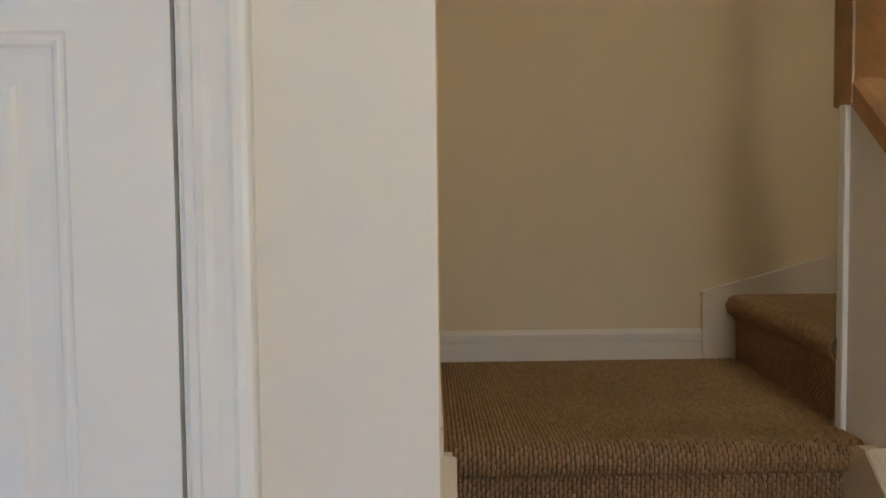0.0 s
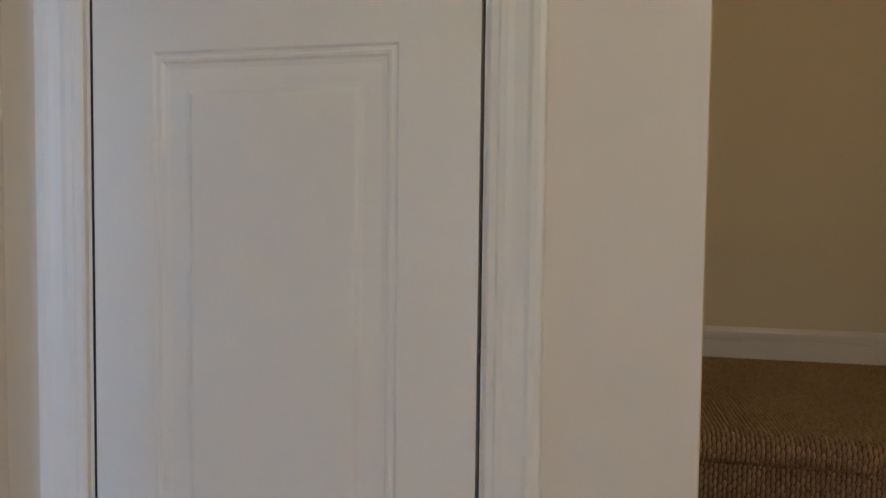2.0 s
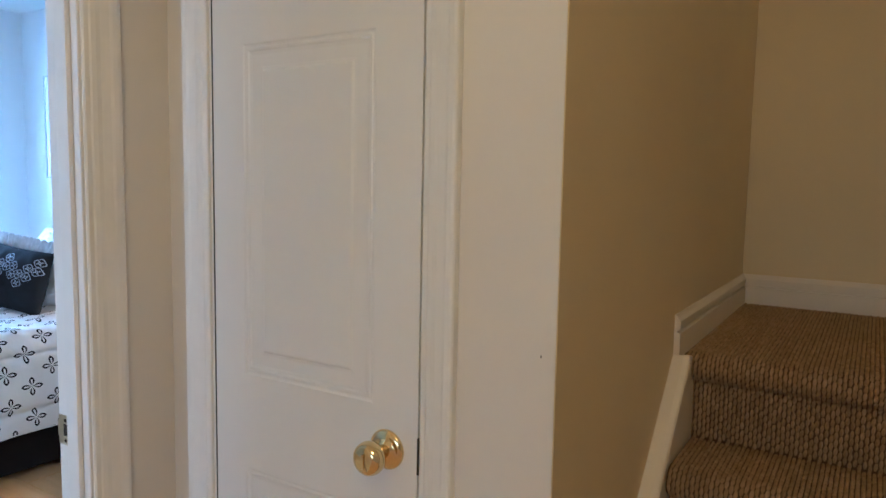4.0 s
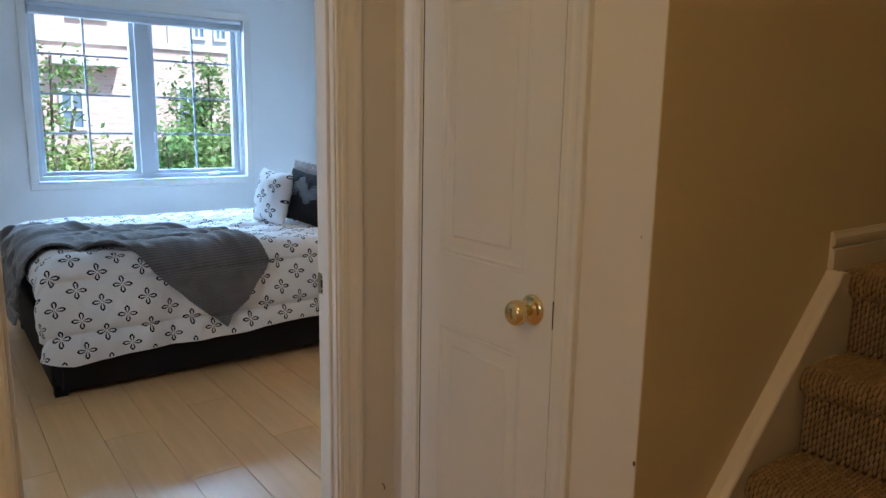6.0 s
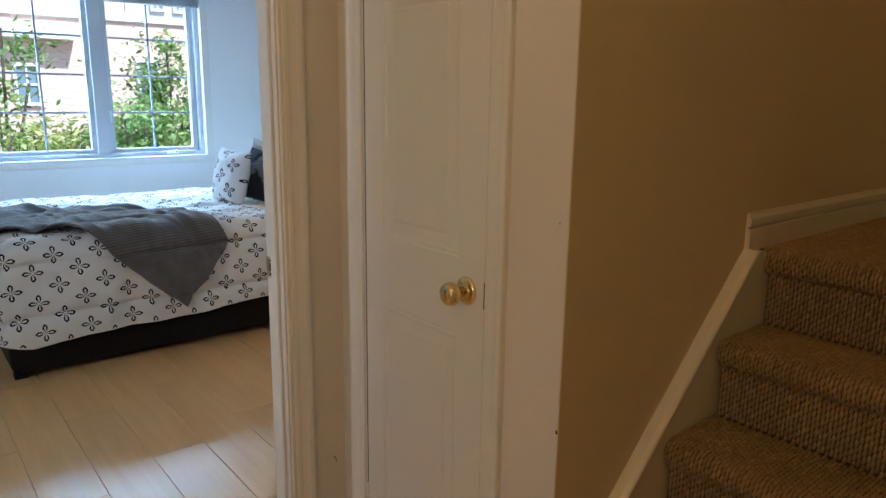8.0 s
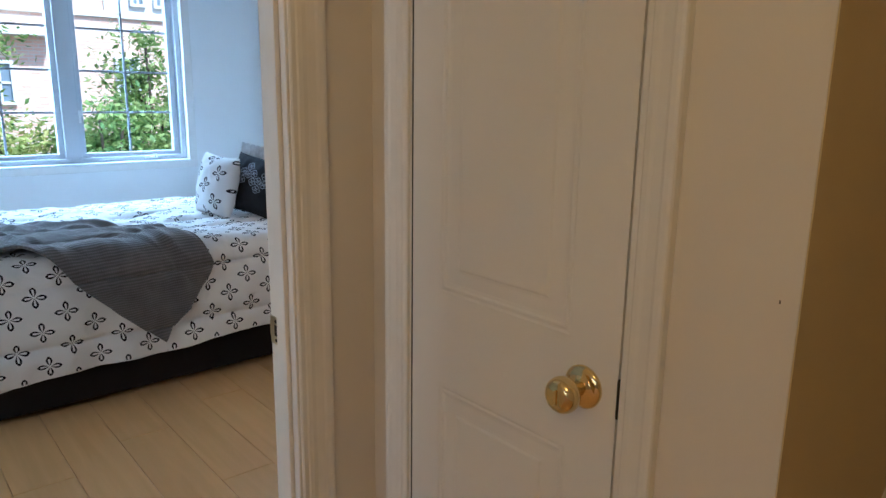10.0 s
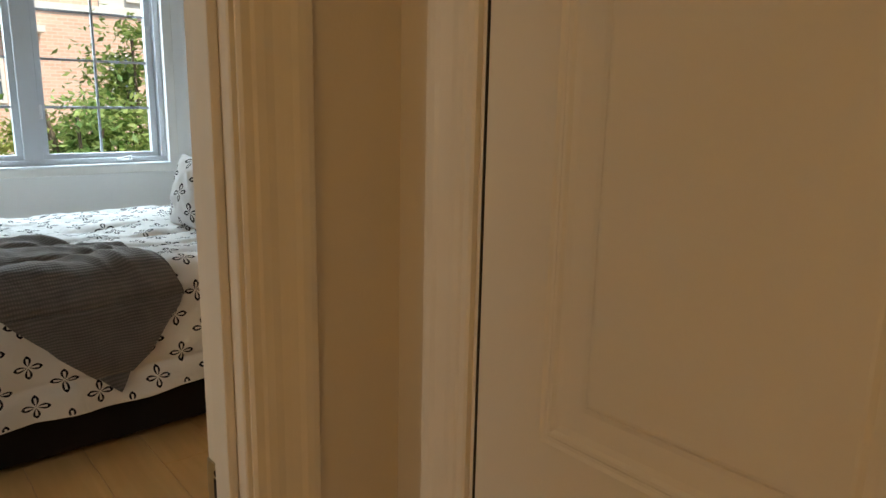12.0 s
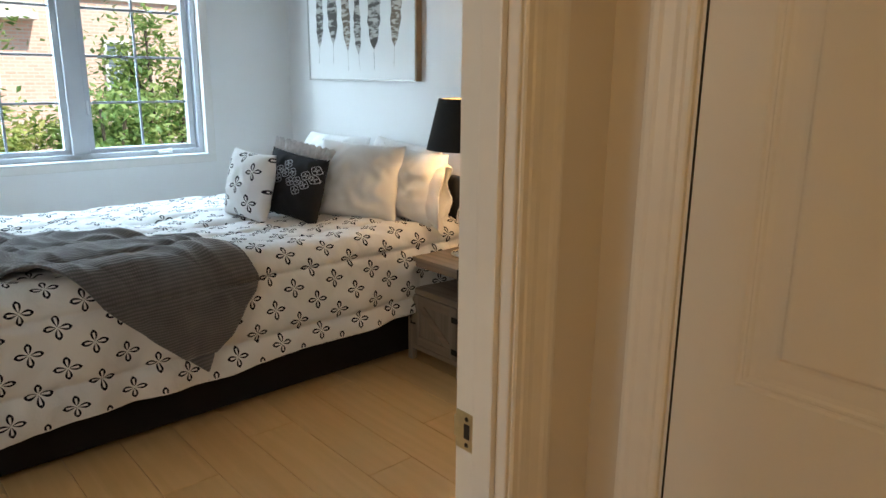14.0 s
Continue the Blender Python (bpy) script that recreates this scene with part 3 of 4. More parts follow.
def panel_mesh(x0, x1, z0, z1):
    """A sunk moulding round a raised field; the rings step inwards from the leaf's face."""
    steps = ((0.0, 0.0), (0.003, 0.0020), (0.006, 0.0022), (0.008, 0.0010), (0.011, 0.0012), (0.014, 0.0034), (0.020, 0.0044), (0.040, 0.0042), (0.045, 0.0034), (0.0485, 0.0008), (0.051, 0.0003))
    bm = bmesh.new()
    rings = [[bm.verts.new((x, DY + d, z)) for x, z in ((x0 + i, z0 + i), (x1 - i, z0 + i), (x1 - i, z1 - i), (x0 + i, z1 - i))] for i, d in steps]
    for a, b in zip(rings, rings[1:]):
        for k in range(4):
            bm.faces.new((a[k], a[(k + 1) % 4], b[(k + 1) % 4], b[k]))
    bm.faces.new(rings[-1])
    return bm


closet_door = thing("closet_door", "closed white painted panel closet door with a brass knob", "door", at=(DX0, DY, 0))
back = Matrix.Translation((-DX0, -DY, 0))
bm = bmesh.new()
zs = [0.008] + [z for p in PANELS for z in p] + [2.030]
for x0, x1 in ((DX0, PX0), (PX1, DX1)):
    box(x0, DY, zs[0], x1, DY + 0.035, zs[-1], bm=bm)
for a, b in zip(zs[0::2], zs[1::2]):
    box(PX0, DY, a, PX1, DY + 0.035, b, bm=bm)
bmesh.ops.remove_doubles(bm, verts=bm.verts, dist=1e-5)
part("leaf", moved(bm, back), door_paint, closet_door)
for a, b in PANELS:
    pm = panel_mesh(PX0, PX1, a, b)
    box(PX0, DY + 0.015, a, PX1, DY + 0.032, b, bm=pm)
    part("panel", moved(pm, back), door_paint, closet_door)
knob_at = Matrix.Translation((0.527 - DX0, 0, 0.930)) @ pose(0, 0, 0, 90)
rose = part("rose", moved(lathe([(0, 0), (0.0325, 0), (0.0325, 0.003), (0.030, 0.0055), (0.024, 0.0075), (0.016, 0.009), (0.0145, 0.012), (0, 0.012)], 40), knob_at), brass, closet_door, "round polished brass rose", True)
knob = part("knob", moved(lathe([(0, 0.012), (0.0115, 0.012), (0.0110, 0.022), (0.0125, 0.027), (0.019, 0.031), (0.0255, 0.038), (0.0270, 0.046), (0.0255, 0.054), (0.0215, 0.0595), (0.0165, 0.0612), (0.008, 0.0622), (0, 0.0625)], 40), knob_at), brass, closet_door, "polished brass knob", True)
part("turn_slot", moved(box(-0.002, -0.012, 0.0595, 0.002, 0.012, 0.0650, 0.0008, 1), knob_at), brass, knob)
for z in (0.24, 1.80):
    part("hinge", moved(lathe([(0, -0.035), (0.004, -0.034), (0.0045, 0), (0.004, 0.034), (0, 0.035)], 10), Matrix.Translation((-0.0008, -0.003, z))), trim_paint, closet_door)

# ---- stairs ----
stairs = thing("staircase", "carpeted staircase with beige-brown loop-pile carpet rising to a landing", "staircase", at=(CX, 0, 0))
SX0, SX1 = CX + 0.030, 1.645
BACK = Matrix.Translation((-CX, 0, 0))


def nosing(yn, z, depth, base):
    """Side profile of one carpeted step: riser, rounded nose, tread."""
    pts = [(yn + 0.032, base), (yn + 0.030, z - 0.058), (yn + 0.026, z - 0.064)]
    for k in range(9):
        a = math.radians(-110 + k * 200 / 8)
        pts.append((yn + 0.028 - 0.028 * math.cos(a + 0.0) * 1.0, z - 0.030 + 0.030 * math.sin(a)))
    pts += [(yn + 0.06, z), (yn + depth, z), (yn + depth, base)]
    return pts


for k in range(5):
    yn, z = NOSE - (4 - k) * RUN, (k + 1) * RISE
    depth = (RUN + 0.03) if k < 4 else (LY - yn)
    prof = nosing(yn, z, depth, max(0.0, z - RISE - 0.02))
    part("landing" if k == 4 else "step", moved(extrude(prof, (SX0 if k < 4 else CX, 0, 0), (0, 1, 0), (0, 0, 1), (1, 0, 0), (SX1 - SX0) if k < 4 else (SX1 - CX)), BACK), carpet, stairs)


def pile(path, x0, x1, at=lambda x, y, z: (x, y, z), seed=1):
    """Rows of plump yarn loops laid along a side profile of (y, z), in staggered columns across x."""
    rnd = random.Random(seed)
    pts = [Vector((0, a, b)) for a, b in path]
    cum = [0.0]
    for p, q in zip(pts, pts[1:]):
        cum.append(cum[-1] + (q - p).length)

    def on(t):
        k = 0
        while k < len(pts) - 2 and cum[k + 1] < t:
            k += 1
        d = (pts[k + 1] - pts[k]).normalized()
        return pts[k] + d * (t - cum[k]), d

    pitch, step = (x1 - x0) / round((x1 - x0) / 0.0090), 0.0168
    rows = []
    for j in range(int(cum[-1] / (step / 2))):
        p, d = on((j + 0.5) * step / 2)
        rows.append((p, d, Vector((0, -d.z, d.y))))
    ring_ = [(math.cos(math.pi * e / 4), math.sin(math.pi * e / 4)) for e in range(8)]
    verts, faces = [], []
    for c in range(round((x1 - x0) / pitch)):
        for p, d, n in rows[c % 2::2]:
            x = x0 + (c + 0.5) * pitch + rnd.uniform(-0.0006, 0.0006)
            o = p + d * rnd.uniform(-0.0010, 0.0010)
            wd, ln, ht = 0.0044 * rnd.uniform(0.90, 1.06), 0.0102 * rnd.uniform(0.94, 1.05), 0.0050 * rnd.uniform(0.85, 1.15)
            skew = rnd.uniform(0.05, 0.3)
            k = len(verts)
            for r, up in ((1.0, -0.001), (0.72, ht * 0.75)):
                for a, b in ring_:
                    v = o + d * (b * ln * r) + n * up
                    verts.append(at(x + wd * r * a + skew * wd * b * r, v.y, v.z))
            v = o + n * ht
            verts.append(at(x, v.y, v.z))
            for e in range(8):
                f = (e + 1) % 8
                faces += [(k + e, k + f, k + 8 + f, k + 8 + e), (k + 8 + e, k + 8 + f, k + 16)]
    me = bpy.data.meshes.new("pile")
    me.from_pydata(verts, [], faces)
    me.polygons.foreach_set("use_smooth", [True] * len(me.polygons))
    me.materials.append(carpet_yarn)
    ob = new("pile", me)
    ob.parent = stairs
    return tagged(ob, "looped beige-brown yarn", kind="stuff")


for k in range(5):
    yn, z = NOSE - (4 - k) * RUN, (k + 1) * RISE
    depth = RUN + 0.028 if k < 4 else LY - yn - 0.016
    prof = nosing(yn, z, depth, z - RISE)[:-1]
    x0 = SX0 + 0.001 if k < 4 else CX + 0.014
    pile(prof, x0, SX1 - 0.002, lambda x, y, z: (x - CX, y, z), k)
pile([(0.82, LZ), (LY - 0.016, LZ)], SX1, 1.73, lambda x, y, z: (x - CX, y, z), 7)
pile(nosing(1.715, LZ + RISE, 0.42, LZ)[:-1], -LY + 0.024, -0.811, lambda x, y, z: (y - 0.09 * (LY + x) / 0.74 - CX, -x, z), 8)
# the landing goes on behind the half wall, and a winder turns off it
part("landing_end", moved(box(SX1, 0.80, LZ - 0.1, 2.6, LY, LZ - 0.0005), BACK), carpet, stairs)
for k in range(3):
    x0, z = 1.715 + 0.42 * k, LZ + RISE * (k + 1)
    prof = [(b0 - 0, b1) for b0, b1 in nosing(x0, z, 1.4 - 0.42 * k, LZ - 0.02)]
    b = extrude(prof, (0, LY, 0), (1, 0, 0), (0, 0, 1), (0, -1, 0), LY - 0.81)
    for v in b.verts:
        v.co.x -= 0.09 * (LY - v.co.y) / 0.74
    part("winder_step", moved(b, BACK), carpet, stairs)


def stringer(name, x, out):
    """White skirt board up the side of the stairs: sloping top with a small cap."""
    s = RISE / RUN
    yt, zt = NOSE - 0.045, LZ + 0.000
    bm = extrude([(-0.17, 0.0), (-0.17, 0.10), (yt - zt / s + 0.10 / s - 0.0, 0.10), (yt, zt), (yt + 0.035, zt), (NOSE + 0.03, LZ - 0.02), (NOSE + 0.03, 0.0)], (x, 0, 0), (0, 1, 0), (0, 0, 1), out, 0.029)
    ob = part(name, bm, warm_lit_trim)
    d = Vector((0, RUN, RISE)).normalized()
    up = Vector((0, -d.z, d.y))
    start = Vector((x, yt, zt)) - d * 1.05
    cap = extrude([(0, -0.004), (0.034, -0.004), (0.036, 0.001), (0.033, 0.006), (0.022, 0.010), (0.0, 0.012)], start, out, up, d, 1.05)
    part("cap", cap, warm_lit_trim, ob)
    return tagged(ob, "white painted skirt board along the stairs", "trim", kind="structure")


stringer("trim_stair_1", CX, (1, 0, 0))
stringer("trim_stair_2", SX1, (-1, 0, 0))
skirting("baseboard_1", (CX, NOSE - 0.055, LZ), (0, 1, 0), (1, 0, 0), LY - NOSE + 0.055, mat=warm_lit_trim)
skirting("baseboard_2", (CX, LY, LZ), (1, 0, 0), (0, -1, 0), 0.83, mat=warm_lit_trim)
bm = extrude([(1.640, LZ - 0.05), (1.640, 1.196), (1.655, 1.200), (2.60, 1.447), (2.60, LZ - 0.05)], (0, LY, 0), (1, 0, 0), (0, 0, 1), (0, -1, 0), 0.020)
tagged(part("trim_winder", bm, warm_lit_trim), "white skirt board rising along the landing wall", "trim", kind="structure")

# half wall with a timber newel and sloping handrail
s = RISE / RUN
bm = extrude([(-0.12, 0), (-0.12, 1.667 - 0.92 * s * 0.94), (0.80, 1.667), (0.80, 0)], (SX1 + 0.002, 0, 0), (0, 1, 0), (0, 0, 1), (1, 0, 0), 0.10)
half = structure("wall_half", bm, wall_paint, "white half wall along the open side of the stairs", "wall")
part("end_trim", box(SX1 - 0.008, 0.790, LZ, SX1 + 0.11, 0.815, 1.66, 0.004), trim_paint, half)
rail = thing("handrail", "varnished oak handrail and newel on the half wall", "handrail", at=(SX1, 0.80, 1.667))
bm = extrude([(0, 0), (0.07, 0), (0.075, 0.02), (0.07, 0.048), (0.055, 0.060), (0.015, 0.060), (0, 0.048)], (-0.006, -0.92, -0.92 * s * 0.94), (1, 0, 0), (0, 0, 1), Vector((0, 0.92, 0.92 * s * 0.94)).normalized(), Vector((0, 0.92, 0.92 * s * 0.94)).length)
part("rail", bm, rail_wood, rail)
part("newel", box(-0.009, -0.03, -0.02, 0.061, 0.035, 0.72, 0.006), rail_wood, rail)

# ---- bedroom window ----
win = tagged(new("window_1"), "white casement window of two sashes with muntins, closed", "window", kind="structure")


def ring(y0, y1, z0, z1, w, x0, x1, bevel=0.004):
    bm = box(x0, y0, z0, x1, y1, z0 + w, bevel)
    box(x0, y0, z1 - w, x1, y1, z1, bevel, bm=bm)
    box(x0, y0, z0 + w - 0.001, x1, y0 + w, z1 - w + 0.001, bevel, bm=bm)
    box(x0, y1 - w, z0 + w - 0.001, x1, y1, z1 - w + 0.001, bevel, bm=bm)
    return bm


part("casing", ring(WY0 - 0.052, WY1 + 0.052, WZ0 - 0.048, WZ1 + 0.052, 0.056, XW, XW + 0.014, 0.004), trim_paint, win)
part("sill", box(XW - 0.10, WY0 - 0.004, WZ0 - 0.002, XW + 0.020, WY1 + 0.004, WZ0 + 0.010, 0.004), vinyl, win)
part("window_frame", ring(WY0 + 0.001, WY1 - 0.001, WZ0 + 0.008, WZ1 - 0.001, 0.034, XW - 0.135, XW - 0.045), backlit_vinyl, win)
part("mullion", box(XW - 0.130, 0.302, WZ0 + 0.034, XW - 0.048, 0.398, WZ1 - 0.028, 0.004), backlit_vinyl, win)
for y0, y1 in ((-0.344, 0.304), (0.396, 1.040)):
    sash = part("sash", ring(y0, y1, WZ0 + 0.034, WZ1 - 0.028, 0.036, XW - 0.125, XW - 0.075), backlit_vinyl, win)
    gy0, gy1, gz0, gz1 = y0 + 0.034, y1 - 0.034, WZ0 + 0.068, WZ1 - 0.062
    pane = part("pane", box(XW - 0.104, gy0, gz0, XW - 0.100, gy1, gz1), glass, sash)
    pane.visible_shadow = False
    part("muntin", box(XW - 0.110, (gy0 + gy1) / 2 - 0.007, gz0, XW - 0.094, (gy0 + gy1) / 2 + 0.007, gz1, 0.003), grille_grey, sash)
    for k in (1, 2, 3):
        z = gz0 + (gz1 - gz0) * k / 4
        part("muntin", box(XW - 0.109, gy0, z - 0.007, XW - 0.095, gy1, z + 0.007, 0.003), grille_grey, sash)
part("lock", box(XW - 0.060, 0.398, 1.13, XW - 0.040, 0.412, 1.21, 0.004), vinyl, win)
crank = part("crank", box(XW - 0.060, 0.78, WZ0 + 0.020, XW - 0.030, 0.87, WZ0 + 0.034, 0.005), vinyl, win)
part("crank_handle", tube([(XW - 0.035, 0.855, WZ0 + 0.030), (XW - 0.020, 0.86, WZ0 + 0.050), (XW - 0.016, 0.83, WZ0 + 0.045), (XW - 0.016, 0.775, WZ0 + 0.034)], 0.006), vinyl, crank)
blind = thing("window_blind", "white mini blind raised in a stack above the window", "blind", at=(XW - 0.03, 0.3565, 1.984))
part("head_rail", box(-0.018, -0.715, 0.040, 0.018, 0.715, 0.066, 0.003), blind_white, blind)
for k in range(7):
    part("slat", box(-0.014, -0.71, 0.005 * k, 0.014, 0.71, 0.005 * k + 0.0022), blind_white, blind)
part("bottom_rail", box(-0.014, -0.71, -0.014, 0.014, 0.71, -0.002, 0.003), blind_white, blind)
skirting("baseboard_3", (XW, -2.4, 0), (0, 1, 0), (1, 0, 0), 2.4 + YH, h=0.11)
skirting("baseboard_4", (XW, YH, 0), (1, 0, 0), (0, -1, 0), -XW - 0.09, h=0.11)

# ---- bed ----
BX0, BX1, BY0, BY1, BT = -3.42, -2.03, -0.56, 1.60, 0.665   # mattress edges, foot, headboard, top of the comforter
bed = thing("bed", "double bed with black upholstered frame and headboard", "bed", at=(-2.7, 0.5, 0))
BB = Matrix.Translation((2.7, -0.5, 0))
# side rails reach lower than built: their bottoms stand in for the shadow beneath
part("side_rail", moved(box(BX1 - 0.05, BY0, 0.028, BX1 + 0.02, BY1, 0.30, 0.012), BB), black_vinyl, bed)
part("side_rail", moved(box(BX0 - 0.02, BY0, 0.028, BX0 + 0.05, BY1, 0.30, 0.012), BB), black_vinyl, bed)
part("foot_rail", moved(box(BX0 - 0.02, BY0 - 0.04, 0.055, BX1 + 0.02, BY0 + 0.01, 0.36, 0.014), BB), black_vinyl, bed)
part("slat_base", moved(box(BX0 + 0.05, BY0, 0.20, BX1 - 0.05, BY1, 0.24), BB), black_vinyl, bed)
for x in (BX0 + 0.02, BX1 - 0.03):
    for y in (BY0 + 0.0, BY1 - 0.08):
        part("leg", moved(extrude([(-0.028, -0.028), (0.028, -0.028), (0.028, 0.028), (-0.028, 0.028)], (x, y, 0), (1, 0, 0), (0, 1, 0), (0, 0, 1), 0.09), BB), black_vinyl, bed)
head = part("headboard", moved(box(BX0 - 0.03, BY1, 0.10, BX1 - 0.005, BY1 + 0.085, 0.865, 0.025, 3), BB), black_vinyl, bed, "black padded headboard", True)
mattress = thing("mattress", "thick pale mattress on the bed frame", "mattress", at=(-2.7, 0.5, 0.24))
part("body", moved(box(BX0 + 0.02, BY0 + 0.03, 0.24, BX1 - 0.03, BY1 - 0.005, BT - 0.035, 0.05, 4), Matrix.Translation((2.7, -0.5, -0.24))), mattress_cloth, mattress, "", True)


def arc(d, r):
    """Across an edge: how far out and how far down a cloth gets after d metres past the start of the bend."""
    if d <= 0:
        return 0.0, 0.0
    a = d / r
    if a < math.pi / 2:
        return r * math.sin(a), r * (1 - math.cos(a))
    return r, r + (d - r * math.pi / 2)


RB = 0.11


def cloth(a, b, lift=0.0):
    """A point on the made bed: a along the length from the foot, b across towards the door, both measured on the cloth."""
    ex, ey = BX1 - 0.045, BY0 + 0.05
    ox, dx = arc(b - ex, RB)
    oy, dy = arc(ey - a, RB)
    fx, _ = arc((BX0 + 0.04) - b, RB)
    _, dfx = arc((BX0 + 0.04) - b, RB)
    down = math.sqrt(dx * dx + dy * dy) if dx and dy else dx + dy
    x = min(max(b, BX0 + 0.04), ex) + ox - fx
    y = max(a, ey) - oy
    z = BT - down - dfx
    flare = 0.045 * min(1.0, dx / 0.4)
    puff = 0.018 * noise.noise(Vector((a * 3.1, b * 3.3, 0.3))) + 0.012 * noise.noise(Vector((a * 7.0, b * 9.5, 1.7))) + 0.006 * noise.noise(Vector((a * 19.0, b * 15.0, 5.0)))
    hang = min(1.0, dx / 0.15)
    fold = hang * 0.010 * math.sin(a * 17 + 2.3 * math.sin(a * 5.1)) * min(1.0, dx / 0.4)
    # the comforter is stitched in broad channels along its length
    seam = abs(((b + 2.40) / 0.245) % 1.0 - 0.5) * 2
    seam = 0.024 * (1 - math.exp(-((1 - seam) / 0.13))) - 0.018
    bend = max(0.0, min(math.pi / 2, (b - ex) / RB))
    n_up, n_out = math.cos(bend), math.sin(bend)
    foot = max(0.0, min(math.pi / 2, (ey - a) / RB))
    near = math.exp(-((1 - abs(((b + 2.40) / 0.245) % 1.0 - 0.5) * 2) / 0.35))
    seam += near * 0.007 * noise.noise(Vector((a * 26.0, b * 5.0, 8.0)))
    off = puff + seam + fold + lift
    return Vector((x + flare + off * n_out, y - off * math.sin(foot) - (0.03 * min(1.0, dy / 0.3)), z + off * n_up * math.cos(foot)))


def sheet(name, na, nb, mat, parent, lift, thick, shape):
    """A draped cloth over the quadrilateral that shape(u, v) gives in cloth coordinates, with UVs in metres, skewed as the print is."""
    bm = bmesh.new()
    uv = bm.loops.layers.uv.new("uv")
    grid, flat = [], {}
    for i in range(na + 1):
        row = []
        for j in range(nb + 1):
            a, b = shape(i / na, j / nb)
            v = bm.verts.new(cloth(a, b, lift(a, b) if callable(lift) else lift))
            flat[v] = (-0.1486 + 0.9637 * a - 0.0712 * b, 0.0891 + 0.0408 * a + 1.0393 * b)
            row.append(v)
        grid.append(row)
    for i in range(na):
        for j in range(nb):
            f = bm.faces.new((grid[i][j], grid[i + 1][j], grid[i + 1][j + 1], grid[i][j + 1]))
            f.smooth = True
            for l in f.loops:
                l[uv].uv = flat[l.vert]
    ob = part(name, bm, mat, parent, "", True)
    sol = ob.modifiers.new("thickness", "SOLIDIFY")
    sol.thickness, sol.offset = thick, -1.0
    return ob


def hem(a):
    """How far down the side the comforter hangs."""
    return 0.545 - 0.075 * max(0.0, min(1.0, (a - BY0) / 2.0)) + 0.006 * math.sin(a * 9)


comforter = thing("comforter", "white quilted comforter printed with black four-petalled flowers, spread on the bed", "comforter", at=(0, 0, 0))


def comforter_shape(u, v):
    a = (BY0 - 0.15) + u * (BY1 - 0.01 - BY0 + 0.15)
    over = 1.0 - max(0.0, min(1.0, (BY0 + 0.05 - a) / 0.35)) * 0.20
    b = (BX0 - 0.28) + v * ((BX1 - 0.045 + hem(a) * over) - (BX0 - 0.28))
    return a, b


sheet("cover", 260, 300, comforter_print, comforter, 0.0, 0.012, comforter_shape)

hem_line = [cloth(a, BX1 - 0.045 + hem(a) * (1.0 - max(0.0, min(1.0, (BY0 + 0.05 - a) / 0.35)) * 0.20), -0.004) for a in [BY0 - 0.14 + k * (BY1 - BY0 + 0.12) / 120 for k in range(121)]]
part("hem", tube(hem_line, 0.005, 6), white_linen, comforter, "white stitched hem", True)

throw = thing("throw_blanket", "dark grey plush throw over the foot of the bed, corner hanging", "blanket", at=(0, 0, 0))


def throw_shape(u, v):
    """Between the lower edge (v = 0) and the upper edge (v = 1), from the foot (u = 0) to the hanging corner (u = 1)."""
    low = [(-0.98, -2.46), (-0.72, -2.26), (-0.46, -2.17), (-0.285, -2.07), (-0.15, -1.935), (0.012, -1.765), (0.195, -1.605)]
    high = [(-0.98, -3.30), (-0.60, -3.20), (-0.40, -2.86), (-0.15, -2.70), (0.11, -2.52), (0.32, -2.22), (0.455, -1.910)]

    def along(pts, t):
        k = min(int(t * (len(pts) - 1)), len(pts) - 2)
        f = t * (len(pts) - 1) - k
        f = f * f * (3 - 2 * f) * 0.15 + f * 0.85
        return Vector(pts[k]).lerp(Vector(pts[k + 1]), f)

    p = along(low, u).lerp(along(high, u), v)
    w = 0.010 * math.sin(u * 23 + 1.0) * (0.3 if u > 0.8 else 1.0)
    return p.x + w, p.y + w * 0.5


def throw_lift(a, b):
    """Soft gathers along the length of the throw, sharper on top of the bed than on the hanging corner."""
    q = a * 0.73 - b * 0.68 + 0.05 * noise.noise(Vector((a * 3, b * 3, 9)))
    on_top = max(0.0, min(1.0, (-1.95 - b) / 0.25))
    broad = 0.012 * abs(math.sin(q * 17 + 2 * noise.noise(Vector((a * 2.5, b * 2.5, 2)))))
    sharp = (0.003 + 0.009 * on_top) * (1 - abs(math.sin(q * 34 + 3 * noise.noise(Vector((a * 4, b * 4, 6))))))
    return 0.020 + 0.014 * noise.noise(Vector((a * 6, b * 6, 4.0))) + broad + sharp


sheet("cloth", 190, 130, plush, throw, throw_lift, 0.010, throw_shape)


